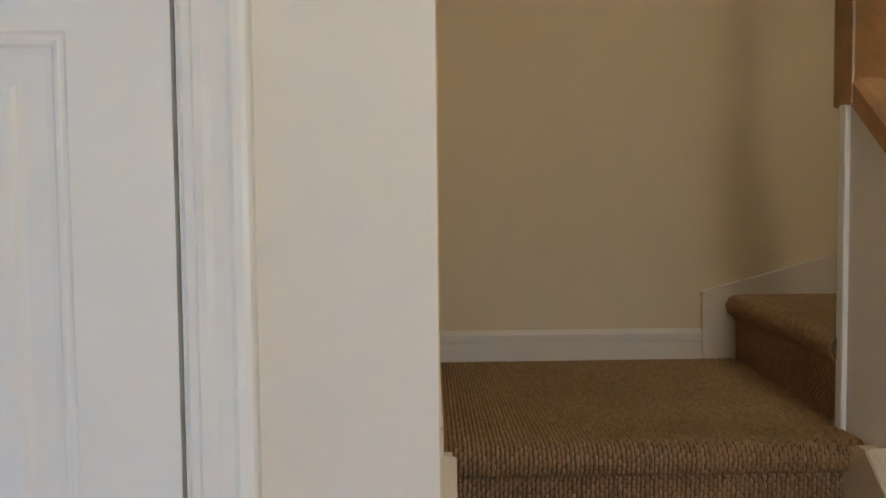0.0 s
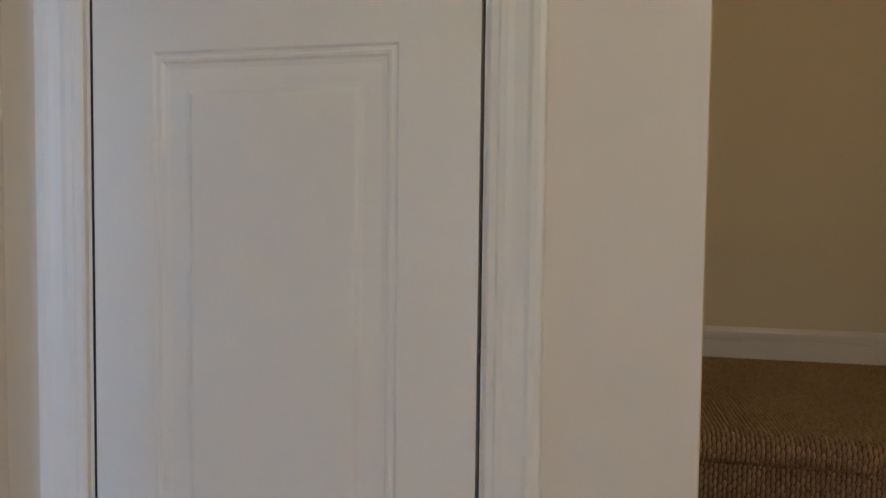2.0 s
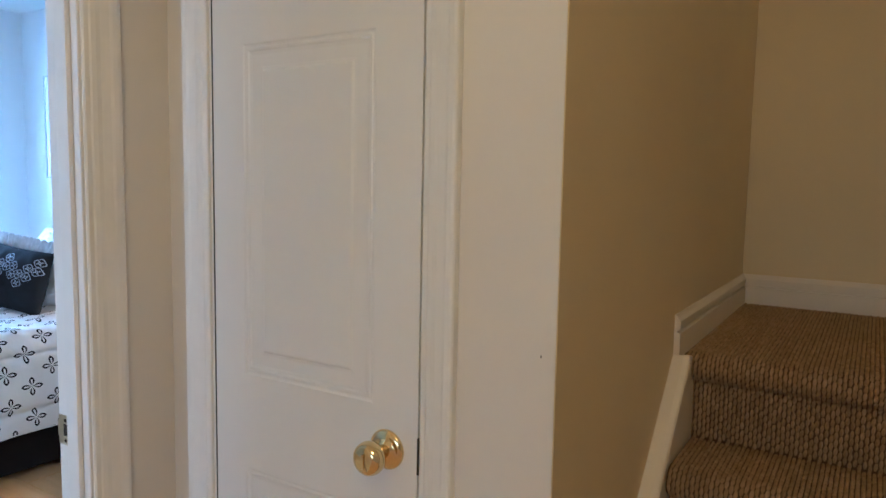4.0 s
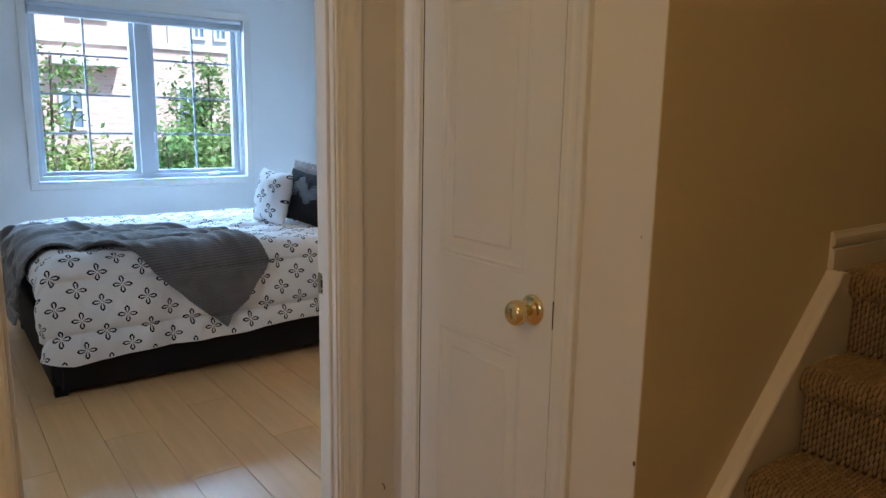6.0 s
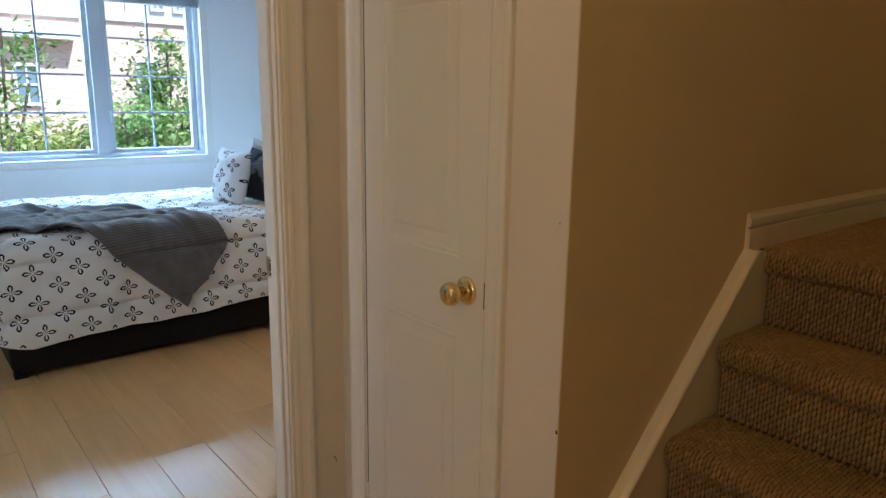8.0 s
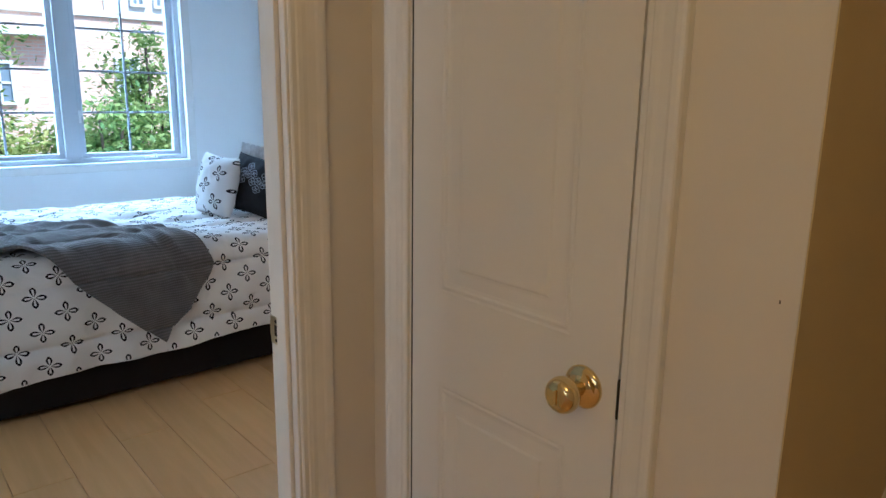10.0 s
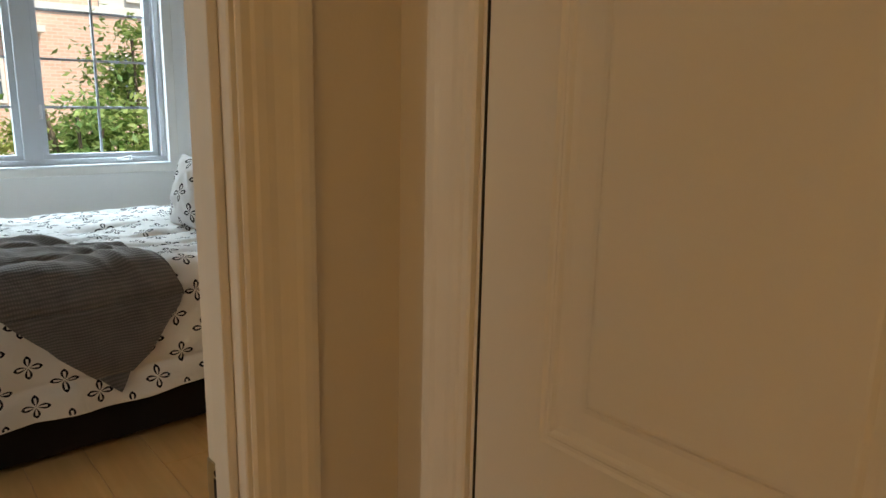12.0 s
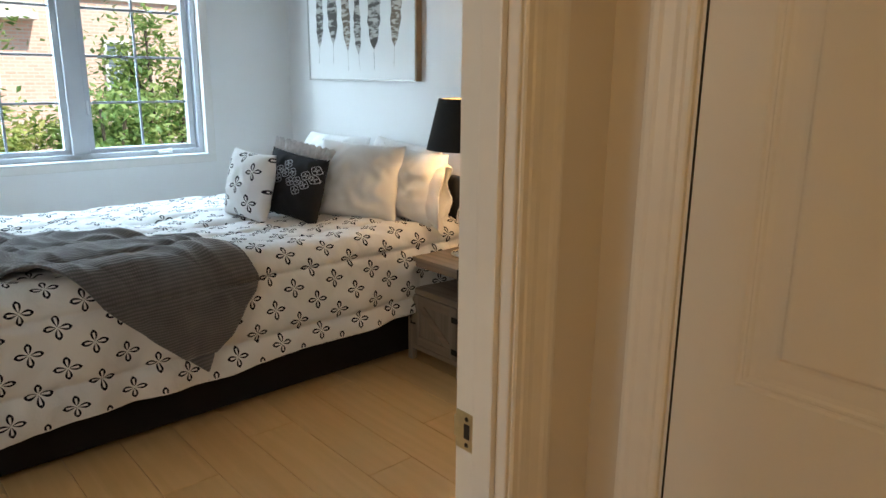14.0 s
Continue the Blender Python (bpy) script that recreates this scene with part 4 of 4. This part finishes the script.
# ---- pillows ----
def pillow_mesh(w, h, d, seed, square=0.9, uvs=False):
    """A stuffed cushion standing in the xz plane, facing -y: pinched corners, soft wrinkles."""
    bm = bmesh.new()
    uv = bm.loops.layers.uv.new("uv")
    n = 40
    flat = {}
    for side in (-1, 1):
        rows = []
        for i in range(n + 1):
            row = []
            for j in range(n + 1):
                s, t = i / n * 2 - 1, j / n * 2 - 1
                bulge = ((1 - abs(s) ** 2.6) * (1 - abs(t) ** 2.6)) ** 0.5
                pinch = 1 - 0.07 * (1 - abs(s) ** 2) * abs(t) ** 3, 1 - 0.07 * (1 - abs(t) ** 2) * abs(s) ** 3
                x, z = s * w / 2 * pinch[1], t * h / 2 * pinch[0]
                wr = 0.22 * noise.noise(Vector((x * 8 + seed, z * 8, side * 2.0))) + 0.14 * noise.noise(Vector((x * 22 + seed, z * 16, side)))
                wr += 0.09 * (1 - abs(math.sin(9 * math.hypot(abs(s) - 1, t - 1) + 3 * noise.noise(Vector((x * 5, z * 5, seed))))))
                v = bm.verts.new((x, side * d / 2 * bulge * (1 + wr), z + h / 2))
                flat[v] = (x + 0.3, z + 0.2)
                row.append(v)
            rows.append(row)
        for i in range(n):
            for j in range(n):
                f = bm.faces.new((rows[i][j], rows[i + 1][j], rows[i + 1][j + 1], rows[i][j + 1]))
                for l in f.loops:
                    l[uv].uv = flat[l.vert]
    bmesh.ops.remove_doubles(bm, verts=bm.verts, dist=1e-4)
    return bm


def pillow(name, label, x, y, z, w, h, d, yaw, lean, roll, mat, seed, sunk=0.0):
    ob = new(name)
    ob.matrix_world = pose(x, y, z - sunk) @ pose(0, 0, 0, 0, 0, yaw) @ pose(0, 0, 0, -lean, roll, 0)
    tagged(ob, label, "pillow", "pillows on the bed")
    part("cushion", pillow_mesh(w, h, d, seed), mat, ob, "", True)
    return ob


PZ = BT + 0.005
pillow("pillow", "white pillow leaning on the headboard", -3.05, 1.43, PZ, 0.62, 0.40, 0.20, 2, 22, 0, white_linen, 1, 0.02)
pillow("pillow", "white pillow leaning on the headboard", -2.40, 1.44, PZ, 0.60, 0.40, 0.20, -4, 20, 2, white_linen, 5, 0.02)
sham = pillow("pillow", "white pillow with a loose open wrinkled case by the headboard", -2.23, 1.38, PZ, 0.50, 0.37, 0.19, 2, 16, 3, white_linen, 9, 0.02)
# the empty end of its case sags open past the stuffing
bm = bmesh.new()
loops_ = []
for i in range(9):
    f = i / 8
    row = []
    for k in range(48):
        a = 2 * math.pi * k / 48
        wr = 0.006 * f * math.sin(5 * a + 2.0 * f) + 0.006 * f * noise.noise(Vector((math.cos(a) * 3, math.sin(a) * 3, f * 4)))
        ry, rz = 0.050 - 0.012 * f + 1.6 * wr, 0.150 + 0.012 * f + wr
        row.append(bm.verts.new((0.19 + 0.105 * f - 0.03 * f * math.sin(a) + 2 * wr, ry * math.cos(a), 0.185 - 0.035 * f * f + rz * math.sin(a))))
    loops_.append(row)
for r0, r1 in zip(loops_, loops_[1:]):
    for k in range(48):
        bm.faces.new((r0[k], r0[(k + 1) % 48], r1[(k + 1) % 48], r1[k]))
flap = part("open_hem", bm, white_linen, sham, "", True)
flap.modifiers.new("thickness", "SOLIDIFY").thickness = 0.003
pillow("pillow", "plump white square pillow", -2.33, 1.17, PZ, 0.46, 0.40, 0.17, 32, 17, 3, white_linen, 13, 0.015)
blackp = pillow("pillow", "black square pillow with silver embroidered chevrons and grey ruffle", -2.55, 0.925, PZ, 0.38, 0.335, 0.14, 16, 13, 7, black_cloth, 17, 0.01)
pillow("pillow", "white square pillow printed with black four-petalled flowers", -2.66, 0.745, PZ, 0.31, 0.345, 0.14, 12, 12, 4, pillow_print, 21, 0.01)
# silver embroidery: chevron bands of little outlined squares on the black pillow
w, h, d = 0.38, 0.335, 0.14


def on_black(s, t, out=0.004):
    bulge = max(0.0, (1 - abs(s) ** 2.6) * (1 - abs(t) ** 2.6)) ** 0.5
    return Vector((s * w / 2, -d / 2 * bulge * 1.16 - out, t * h / 2 + h / 2))


def motif(s, t, r):
    """One embroidered tile: an outlined square round a ring and four petals."""
    bm = bmesh.new()

    def band(shape, r0, r1, n):
        vo, vi = ([bm.verts.new(on_black(s + q * shape(k / n)[0], t + q * shape(k / n)[1])) for k in range(n)] for q in (r0, r1))
        for e in range(n):
            bm.faces.new((vo[e], vo[(e + 1) % n], vi[(e + 1) % n], vi[e]))

    def rounded(u):
        a = 2 * math.pi * u
        k = (abs(math.cos(a)) ** 5 + abs(math.sin(a)) ** 5) ** -0.2
        c, q = math.cos(0.5), math.sin(0.5)
        x, y = k * math.cos(a), k * math.sin(a)
        return c * x - q * y, q * x + c * y

    band(rounded, r, r * 0.84, 20)
    band(rounded, r * 0.30, r * 0.14, 10)
    for a in (0.5, 2.07, 3.64, 5.21):
        px, py = r * 0.50 * math.cos(a), r * 0.50 * math.sin(a)
        q = [bm.verts.new(on_black(s + px + r * 0.21 * math.cos(e), t + py + r * 0.21 * math.sin(e))) for e in (0.5, 2.07, 3.64, 5.21)]
        bm.faces.new(q)
    return bm


for k in range(9):
    zig = abs(k % 4 - 2) / 2
    for t in (0.20 + 0.42 * zig, -0.07 + 0.42 * zig):
        part("embroidery", motif(-0.84 + 0.21 * k, t, 0.118), silver_cloth, blackp)
bm = bmesh.new()
lo, hi = [], []
for k in range(81):
    s = -1 + k / 40
    wob = 0.014 * math.sin(k * 1.35)
    lo.append(bm.verts.new((s * w / 2 * 0.97, 0.004 * math.sin(k * 1.35), h - 0.012)))
    hi.append(bm.verts.new((s * w / 2 * 1.05, wob + 0.006, h + 0.052 + 0.006 * math.sin(k * 2.1))))
for k in range(80):
    bm.faces.new((lo[k], lo[k + 1], hi[k + 1], hi[k]))
ruf = part("ruffle", bm, ruffle_cloth, blackp, "grey gathered ruffle", True)
sol = ruf.modifiers.new("thickness", "SOLIDIFY")
sol.thickness = 0.002

# ---- nightstand ----
NX0, NX1, NY0, NY1, NH = -1.985, -1.600, 1.250, 1.640, 0.530
stand = thing("nightstand", "grey-washed wooden nightstand with open shelf, barn door and black iron corners", "nightstand", at=(NX0, NY0, 0))
NB = Matrix.Translation((-NX0, -NY0, 0))
for x in (NX0, NX1 - 0.032):
    for y in (NY0, NY1 - 0.032):
        part("post", moved(box(x, y, 0, x + 0.032, y + 0.032, NH - 0.022, 0.002, 1), NB), grey_wood, stand)
part("top", moved(box(NX0 - 0.006, NY0 - 0.008, NH - 0.022, NX1 + 0.006, NY1, NH, 0.003), NB), grey_wood_x, stand)
part("top_rail", moved(box(NX0 + 0.032, NY0 + 0.003, NH - 0.048, NX1 - 0.032, NY0 + 0.025, NH - 0.022), NB), grey_wood_x, stand)
for x in (NX0 + 0.004, NX1 - 0.022):
    part("side_panel", moved(box(x, NY0 + 0.03, 0.06, x + 0.018, NY1 - 0.03, NH - 0.022), NB), grey_wood, stand)
part("back_panel", moved(box(NX0 + 0.02, NY1 - 0.016, 0.06, NX1 - 0.02, NY1 - 0.006, NH - 0.022), NB), grey_wood, stand)
part("shelf", moved(box(NX0 + 0.022, NY0 + 0.004, 0.345, NX1 - 0.022, NY1 - 0.02, 0.372, 0.002, 1), NB), grey_wood_x, stand)
part("bottom", moved(box(NX0 + 0.022, NY0 + 0.004, 0.060, NX1 - 0.022, NY1 - 0.02, 0.085, 0.002, 1), NB), grey_wood_x, stand)
dx0, dx1, dz0, dz1 = NX0 + 0.036, NX1 - 0.036, 0.090, 0.340
ndoor = part("door", moved(box(dx0, NY0 + 0.008, dz0, dx1, NY0 + 0.018, dz1), NB), grey_wood, stand)
for a in (dx0, dx1 - 0.045):
    part("stile", moved(box(a, NY0 - 0.002, dz0, a + 0.045, NY0 + 0.008, dz1, 0.0015, 1), NB), grey_wood, ndoor)
for a in (dz0, dz1 - 0.045):
    part("rail", moved(box(dx0 + 0.045, NY0 - 0.002, a, dx1 - 0.045, NY0 + 0.008, a + 0.045, 0.0015, 1), NB), grey_wood_x, ndoor)
cx, cz, ln = (dx0 + dx1) / 2, (dz0 + dz1) / 2, math.hypot(dx1 - dx0 - 0.09, dz1 - dz0 - 0.09)
ang = math.degrees(math.atan2(dz1 - dz0 - 0.09, dx1 - dx0 - 0.09))
part("brace", moved(box(-ln / 2, -0.004, -0.018, ln / 2, 0.005, 0.018, 0.001, 1), NB @ pose(cx, NY0 + 0.003, cz, 0, ang, 0)), grey_wood_x, ndoor)
part("handle", moved(tube([(dx0 + 0.020, NY0 - 0.002, 0.195), (dx0 + 0.020, NY0 - 0.026, 0.205), (dx0 + 0.020, NY0 - 0.028, 0.245), (dx0 + 0.020, NY0 - 0.026, 0.285), (dx0 + 0.020, NY0 - 0.002, 0.295)], 0.0045), NB), iron, ndoor, "black iron pull")
for z in (0.130, 0.285):
    part("strap_hinge", moved(box(dx1 - 0.030, NY0 - 0.006, z - 0.014, dx1 + 0.022, NY0 - 0.001, z + 0.014, 0.003), NB), iron, ndoor, "black iron strap hinge")
for x in (NX0 - 0.007, NX1 - 0.027):
    part("corner_bracket", moved(box(x, NY0 - 0.010, NH - 0.050, x + 0.034, NY0 + 0.02, NH + 0.001, 0.002, 1), NB), iron, stand, "black iron corner bracket")

# ---- table lamp ----
tl = thing("table_lamp", "chrome table lamp with a black drum shade, switched on", "lamp", at=(-1.80, 1.45, NH))
part("base", lathe([(0, 0), (0.066, 0), (0.068, 0.006), (0.064, 0.013), (0.040, 0.022), (0.020, 0.030), (0.012, 0.042), (0.010, 0.10), (0.018, 0.12), (0.036, 0.15), (0.042, 0.185), (0.036, 0.22), (0.018, 0.25), (0.010, 0.27), (0.016, 0.285), (0.022, 0.30), (0.016, 0.315), (0.008, 0.33), (0.008, 0.46), (0, 0.46)], 32), chrome, tl, "turned chrome base", True)
bm = lathe([(0.185, 0.505), (0.130, 0.735)], 48)
shade = part("shade", bm, shade_cloth, tl, "black fabric shade", True)
part("lining", lathe([(0.182, 0.507), (0.127, 0.733)], 48), shade_inside, shade, "pale lining", True)
part("spider", tube([(-0.128, 0, 0.72), (0, 0, 0.70), (0.128, 0, 0.72)], 0.003), chrome, shade)
glow = bpy.data.materials.new("bulb_glow")
glow.use_nodes = True
e = glow.node_tree.nodes["Principled BSDF"]
e.inputs["Emission Color"].default_value, e.inputs["Emission Strength"].default_value = (1.0, 0.72, 0.38, 1), 8.0
part("bulb", moved(lathe([(0, -0.03), (0.014, -0.028), (0.026, 0.0), (0.028, 0.02), (0.018, 0.042), (0, 0.05)], 16), Matrix.Translation((0, 0, 0.50))), glow, tl, "", True)

# ---- feather picture ----
QX0, QX1, QZ0, QZ1 = -3.530, -2.430, 1.335, 2.000
pic = thing("wall_picture", "framed print of six grey and brown feathers on white", "picture", at=((QX0 + QX1) / 2, YH, QZ0))
QB = Matrix.Translation((-(QX0 + QX1) / 2, -YH, -QZ0))
part("frame", moved(box(QX0, YH - 0.040, QZ0, QX1, YH - 0.003, QZ0 + 0.010, 0.001, 1), QB), frame_silver, pic)
part("frame", moved(box(QX0, YH - 0.040, QZ1 - 0.010, QX1, YH - 0.003, QZ1, 0.001, 1), QB), frame_silver, pic)
part("frame", moved(box(QX0, YH - 0.040, QZ0 + 0.010, QX0 + 0.010, YH - 0.003, QZ1 - 0.010, 0.001, 1), QB), frame_silver, pic)
part("frame", moved(box(QX1 - 0.012, YH - 0.042, QZ0 + 0.002, QX1 + 0.002, YH - 0.003, QZ1 - 0.002, 0.001, 1), QB), frame_wood, pic, "brown wooden frame side")
part("canvas", moved(box(QX0 + 0.010, YH - 0.034, QZ0 + 0.010, QX1 - 0.012, YH - 0.006, QZ1 - 0.010), QB), canvas, pic, "white canvas")
for k, (fx, z0, ln, wd) in enumerate(((0.11, 0.10, 0.52, 0.080), (0.245, 0.10, 0.60, 0.105), (0.395, 0.055, 0.63, 0.085), (0.515, 0.06, 0.48, 0.070), (0.665, 0.06, 0.62, 0.120), (0.835, 0.08, 0.58, 0.095))):
    bm = bmesh.new()
    n, left, right = 16, [], []
    for i in range(n + 1):
        t = i / n
        half = wd * 0.5 * (0.03 if t < 0.2 else max(0.02, math.sin(math.pi * min(1.0, (t - 0.2) / 0.8) ** 0.75) ** 0.7)) * (1 + 0.12 * math.sin(i * 2.3 + k))
        mid = 0.02 * math.sin(t * 2.6 + k)
        z = QZ0 + z0 + t * ln
        left.append(bm.verts.new((QX0 + fx * 1.1 + mid - half, YH - 0.0352, z)))
        right.append(bm.verts.new((QX0 + fx * 1.1 + mid + half, YH - 0.0352, z)))
    for i in range(n):
        bm.faces.new((left[i], right[i], right[i + 1], left[i + 1]))
    part("feather", moved(bm, QB), feather_brown if k % 3 == 2 else feather_grey, pic)

# ---- linen closet shelves behind the closed door ----
for z in (1.22, 0.90):
    shelf = thing("wire_shelf", "white coated wire shelf inside the linen closet", "shelf", "closet shelves", at=(0.36, 0.35, z))
    for y, dz in ((-0.18, 0.0), (-0.18, -0.045), (0.24, 0.0), (0.03, -0.004)):
        part("long_wire", tube([(-0.355, y, dz), (0.355, y, dz)], 0.0035, 6), wire_white, shelf)
    bm = bmesh.new()
    for k in range(25):
        x = -0.345 + k * 0.0288
        join(bm, tube([(x, 0.24, 0.002), (x, -0.18, 0.002), (x, -0.183, -0.045)], 0.0018, 5))
    tagged(part("cross_wires", bm, wire_white, shelf), kind="stuff")

# small marks of use
for name, (x, y, z), size in (("scuff", (CX - 0.006, -0.0012, 0.70), (0.004, 0.0012, 0.008)), ("scuff", (0.787, -0.0005, 1.118), (0.0014, 0.0005, 0.004))):
    ob = part(name, box(x, y, z, x + size[0], y + size[1], z + size[2]), dark_gap, bpy.data.objects["wall_closet"])

part("scuff", tube([(0.0006, -0.040, 0.312), (0.0008, -0.033, 0.306), (0.0006, -0.031, 0.292)], 0.0012, 5), dark_gap, bpy.data.objects["wall_partition"])

# flush ceiling lamp of the hallway: a rim, and the bulb below it
cl = thing("ceiling_light", "small round ceiling lamp in the hallway, switched on", "lamp", at=(1.35, -1.6, TOP))
part("rim", lathe([(0, 0), (0.20, 0), (0.205, -0.008), (0.19, -0.018), (0.03, -0.022), (0, -0.022)], 40), trim_paint, cl, "white metal rim", True)

ul = thing("ceiling_light", "small round ceiling lamp over the stairwell, switched on", "lamp", at=(2.3, 0.75, UP))
part("rim", lathe([(0, 0), (0.20, 0), (0.205, -0.008), (0.19, -0.018), (0.03, -0.022), (0, -0.022)], 40), trim_paint, ul, "white metal rim", True)

# ---- ground and outside ----
structure("ground", box(-120, -120, -0.65, 120, 120, -0.45), soil, "bare soil and lawn outside the house", "ground")
structure("floor_base", box(XW - 0.2, -5.7, -0.40, 4.2, YH + 0.12, -0.006), soil, "subfloor under the laminate", "floor")


def leafy(name, seed, centre, size, count, mat, leaf=0.07, dense=1.0):
    """A crown of many small folded leaves in uneven clumps."""
    rnd = random.Random(seed)
    verts, faces = [], []
    clumps = []
    for _ in range(max(8, count // 90)):
        a, b = rnd.uniform(0, 2 * math.pi), rnd.uniform(-1, 1)
        r = rnd.uniform(0.35, 1.0)
        h = math.sqrt(1 - b * b)
        clumps.append((centre[0] + size[0] * r * h * math.cos(a), centre[1] + size[1] * r * h * math.sin(a), centre[2] + size[2] * r * b, rnd.uniform(0.08, 0.20)))
    for _ in range(count):
        cx, cy, cz, cr = rnd.choice(clumps)
        p = Vector((rnd.gauss(cx, cr), rnd.gauss(cy, cr), rnd.gauss(cz, cr * 0.8)))
        d = Vector((rnd.uniform(-1, 1), rnd.uniform(-1, 1), rnd.uniform(-0.9, 0.3))).normalized()
        w = d.cross(Vector((rnd.uniform(-1, 1), rnd.uniform(-1, 1), 1))).normalized()
        n = d.cross(w)
        l = leaf * rnd.uniform(0.6, 1.3)
        k = len(verts)
        verts += [p, p + d * l * 0.45 + w * l * 0.24 + n * l * 0.06, p + d * l, p + d * l * 0.45 - w * l * 0.24 + n * l * 0.06]
        faces += [(k, k + 1, k + 2), (k, k + 2, k + 3)]
    me = bpy.data.meshes.new(name)
    me.from_pydata([tuple(v) for v in verts], [], faces)
    me.materials.append(mat)
    return me


def shrub(seed, x, y, h, r, count, mat, label, leaf=0.07, low=0.0):
    ob = thing("shrub", label, "shrub", "shrubs outside the window", at=(x, y, -0.45))
    rnd = random.Random(seed)
    for k in range(5):
        a = rnd.uniform(0, 6.28)
        tip = (math.cos(a) * r * 0.6, math.sin(a) * r * 0.6, h * rnd.uniform(0.7, 0.95))
        part("trunk", tube([(0.03 * k - 0.06, 0.02 * k, 0), (tip[0] * 0.3, tip[1] * 0.3, h * 0.4), tip], 0.016, 6), bark, ob)
    crown = new("crown", leafy("crown", seed, (0, 0, low + (h - low) * 0.5), (r, r, (h - low) * 0.55), count, mat, leaf))
    crown.parent = ob
    return ob


HEDGE = "leafy green shrub outside the bedroom window"
for k in range(9):
    shrub(k + 1, -6.3 - 0.35 * (k % 2), -1.7 + 0.72 * k, 1.50 + 0.13 * ((k * 2) % 3), 0.60, 5000, leaf_yellow if k % 3 == 0 else leaf_green, HEDGE, 0.085)
for k, (y, h, r, mat) in enumerate(((-0.9, 2.9, 0.45, leaf_yellow), (0.15, 2.6, 0.5, leaf_green), (2.0, 2.45, 0.5, leaf_green), (3.4, 2.7, 0.55, leaf_yellow), (5.0, 2.6, 0.5, leaf_green))):
    shrub(k + 21, -7.3, y, h - 0.05, r, 1100 if k < 2 else 1900, mat, "slender small tree with sparse yellowing leaves outside", 0.09, 1.1)

# brick house across the yard
house = thing("brick_house", "sunlit red brick house across the yard", "house", at=(-17.0, 2.0, -0.45))
part("wall", box(-6, -14, 0, 0, 16, 6.3), far_brick, house)
part("band", box(0.0, -14, 3.46, 0.07, 16, 3.60), white_trim_far, house, "pale stone band")
part("siding", box(0.0, 2.2, 3.60, 0.05, 16, 6.3), white_trim_far, house, "pale siding of the upper storey")
part("roof", extrude([(-6.8, 6.3), (0.8, 6.3), (0.8, 6.45), (-3, 9.0), (-6.8, 6.45)], (0, -14.5, 0), (1, 0, 0), (0, 0, 1), (0, 1, 0), 31), roofing, house)
part("porch", box(0, -0.5, 2.94, 0.45, 1.0, 3.08), white_trim_far, house, "pale porch canopy")
part("bay", box(0, -9.0, 0, 0.5, -5.2, 6.3), white_trim_far, house, "pale rendered bay")
for y, z, wide, high in ((-11.0, 1.3, 1.0, 1.3), (-7.1, 1.3, 1.2, 1.4), (-3.6, 1.3, 0.9, 1.3), (-0.05, 1.45, 0.55, 0.95), (2.62, 1.33, 0.56, 1.25), (6.3, 1.33, 0.9, 1.25), (9.5, 1.33, 0.9, 1.25),
                         (-7.1, 4.0, 1.2, 1.4), (-3.2, 4.0, 0.9, 1.3), (0.4, 4.0, 0.9, 1.3), (2.95, 3.74, 0.36, 0.62), (3.50, 3.74, 0.36, 0.62), (6.3, 3.9, 0.9, 1.3), (9.5, 3.9, 0.9, 1.3)):
    x = 0.5 if -9 < y < -5.2 else 0.05 if y > 2.2 and z > 3.5 else 0.0
    w = part("window", ring(y - wide / 2, y + wide / 2, z, z + high, 0.07, x, x + 0.08), white_trim_far, house)
    part("pane", box(x + 0.005, y - wide / 2 + 0.06, z + 0.06, x + 0.02, y + wide / 2 - 0.06, z + high - 0.06), far_glass, w)
    part("bar", box(x + 0.02, y - 0.02, z + 0.06, x + 0.05, y + 0.02, z + high - 0.06), white_trim_far, w)
    part("bar", box(x + 0.02, y - wide / 2 + 0.06, z + high / 2 - 0.025, x + 0.05, y + wide / 2 - 0.06, z + high / 2 + 0.025), white_trim_far, w)

# ---- laminate planks, laid along x ----
floor = tagged(new("floor"), "pale beech laminate plank floor", "floor", kind="structure")
PW, PL = 0.195, 1.21
plank_meshes = {}


def plank(x0, x1, y0, y1):
    key = (round(x1 - x0, 3), round(y1 - y0, 3))
    if key not in plank_meshes:
        b = box(0, 0, -0.008, key[0], key[1], 0, 0.0022, 1)
        finish(b)
        me = bpy.data.meshes.new("plank")
        b.to_mesh(me)
        b.free()
        me.materials.append(plank_wood)
        plank_meshes[key] = me
    ob = new("plank", plank_meshes[key])
    ob.location = (x0, y0, 0)
    ob.parent = floor


def lay(xa, xb, ya, yb):
    k = math.floor((ya + 0.69) / PW)
    while -0.69 + k * PW < yb - 0.01:
        y0, y1 = max(ya, -0.69 + k * PW), min(yb, -0.69 + (k + 1) * PW)
        x = -0.735 + ((k * 0.43) % 1.0) * PL
        x -= math.ceil((x - xa) / PL) * PL
        while x < xb - 0.01:
            a, b = max(x, xa), min(x + PL, xb)
            if b - a > 0.02:
                plank(a + 0.0004, b - 0.0004, y0 + 0.0004, y1 - 0.0004)
            x += PL
        k += 1


lay(XW, -0.0, -2.4, YH)
lay(0.0, 3.5, -5.6, 0.0)
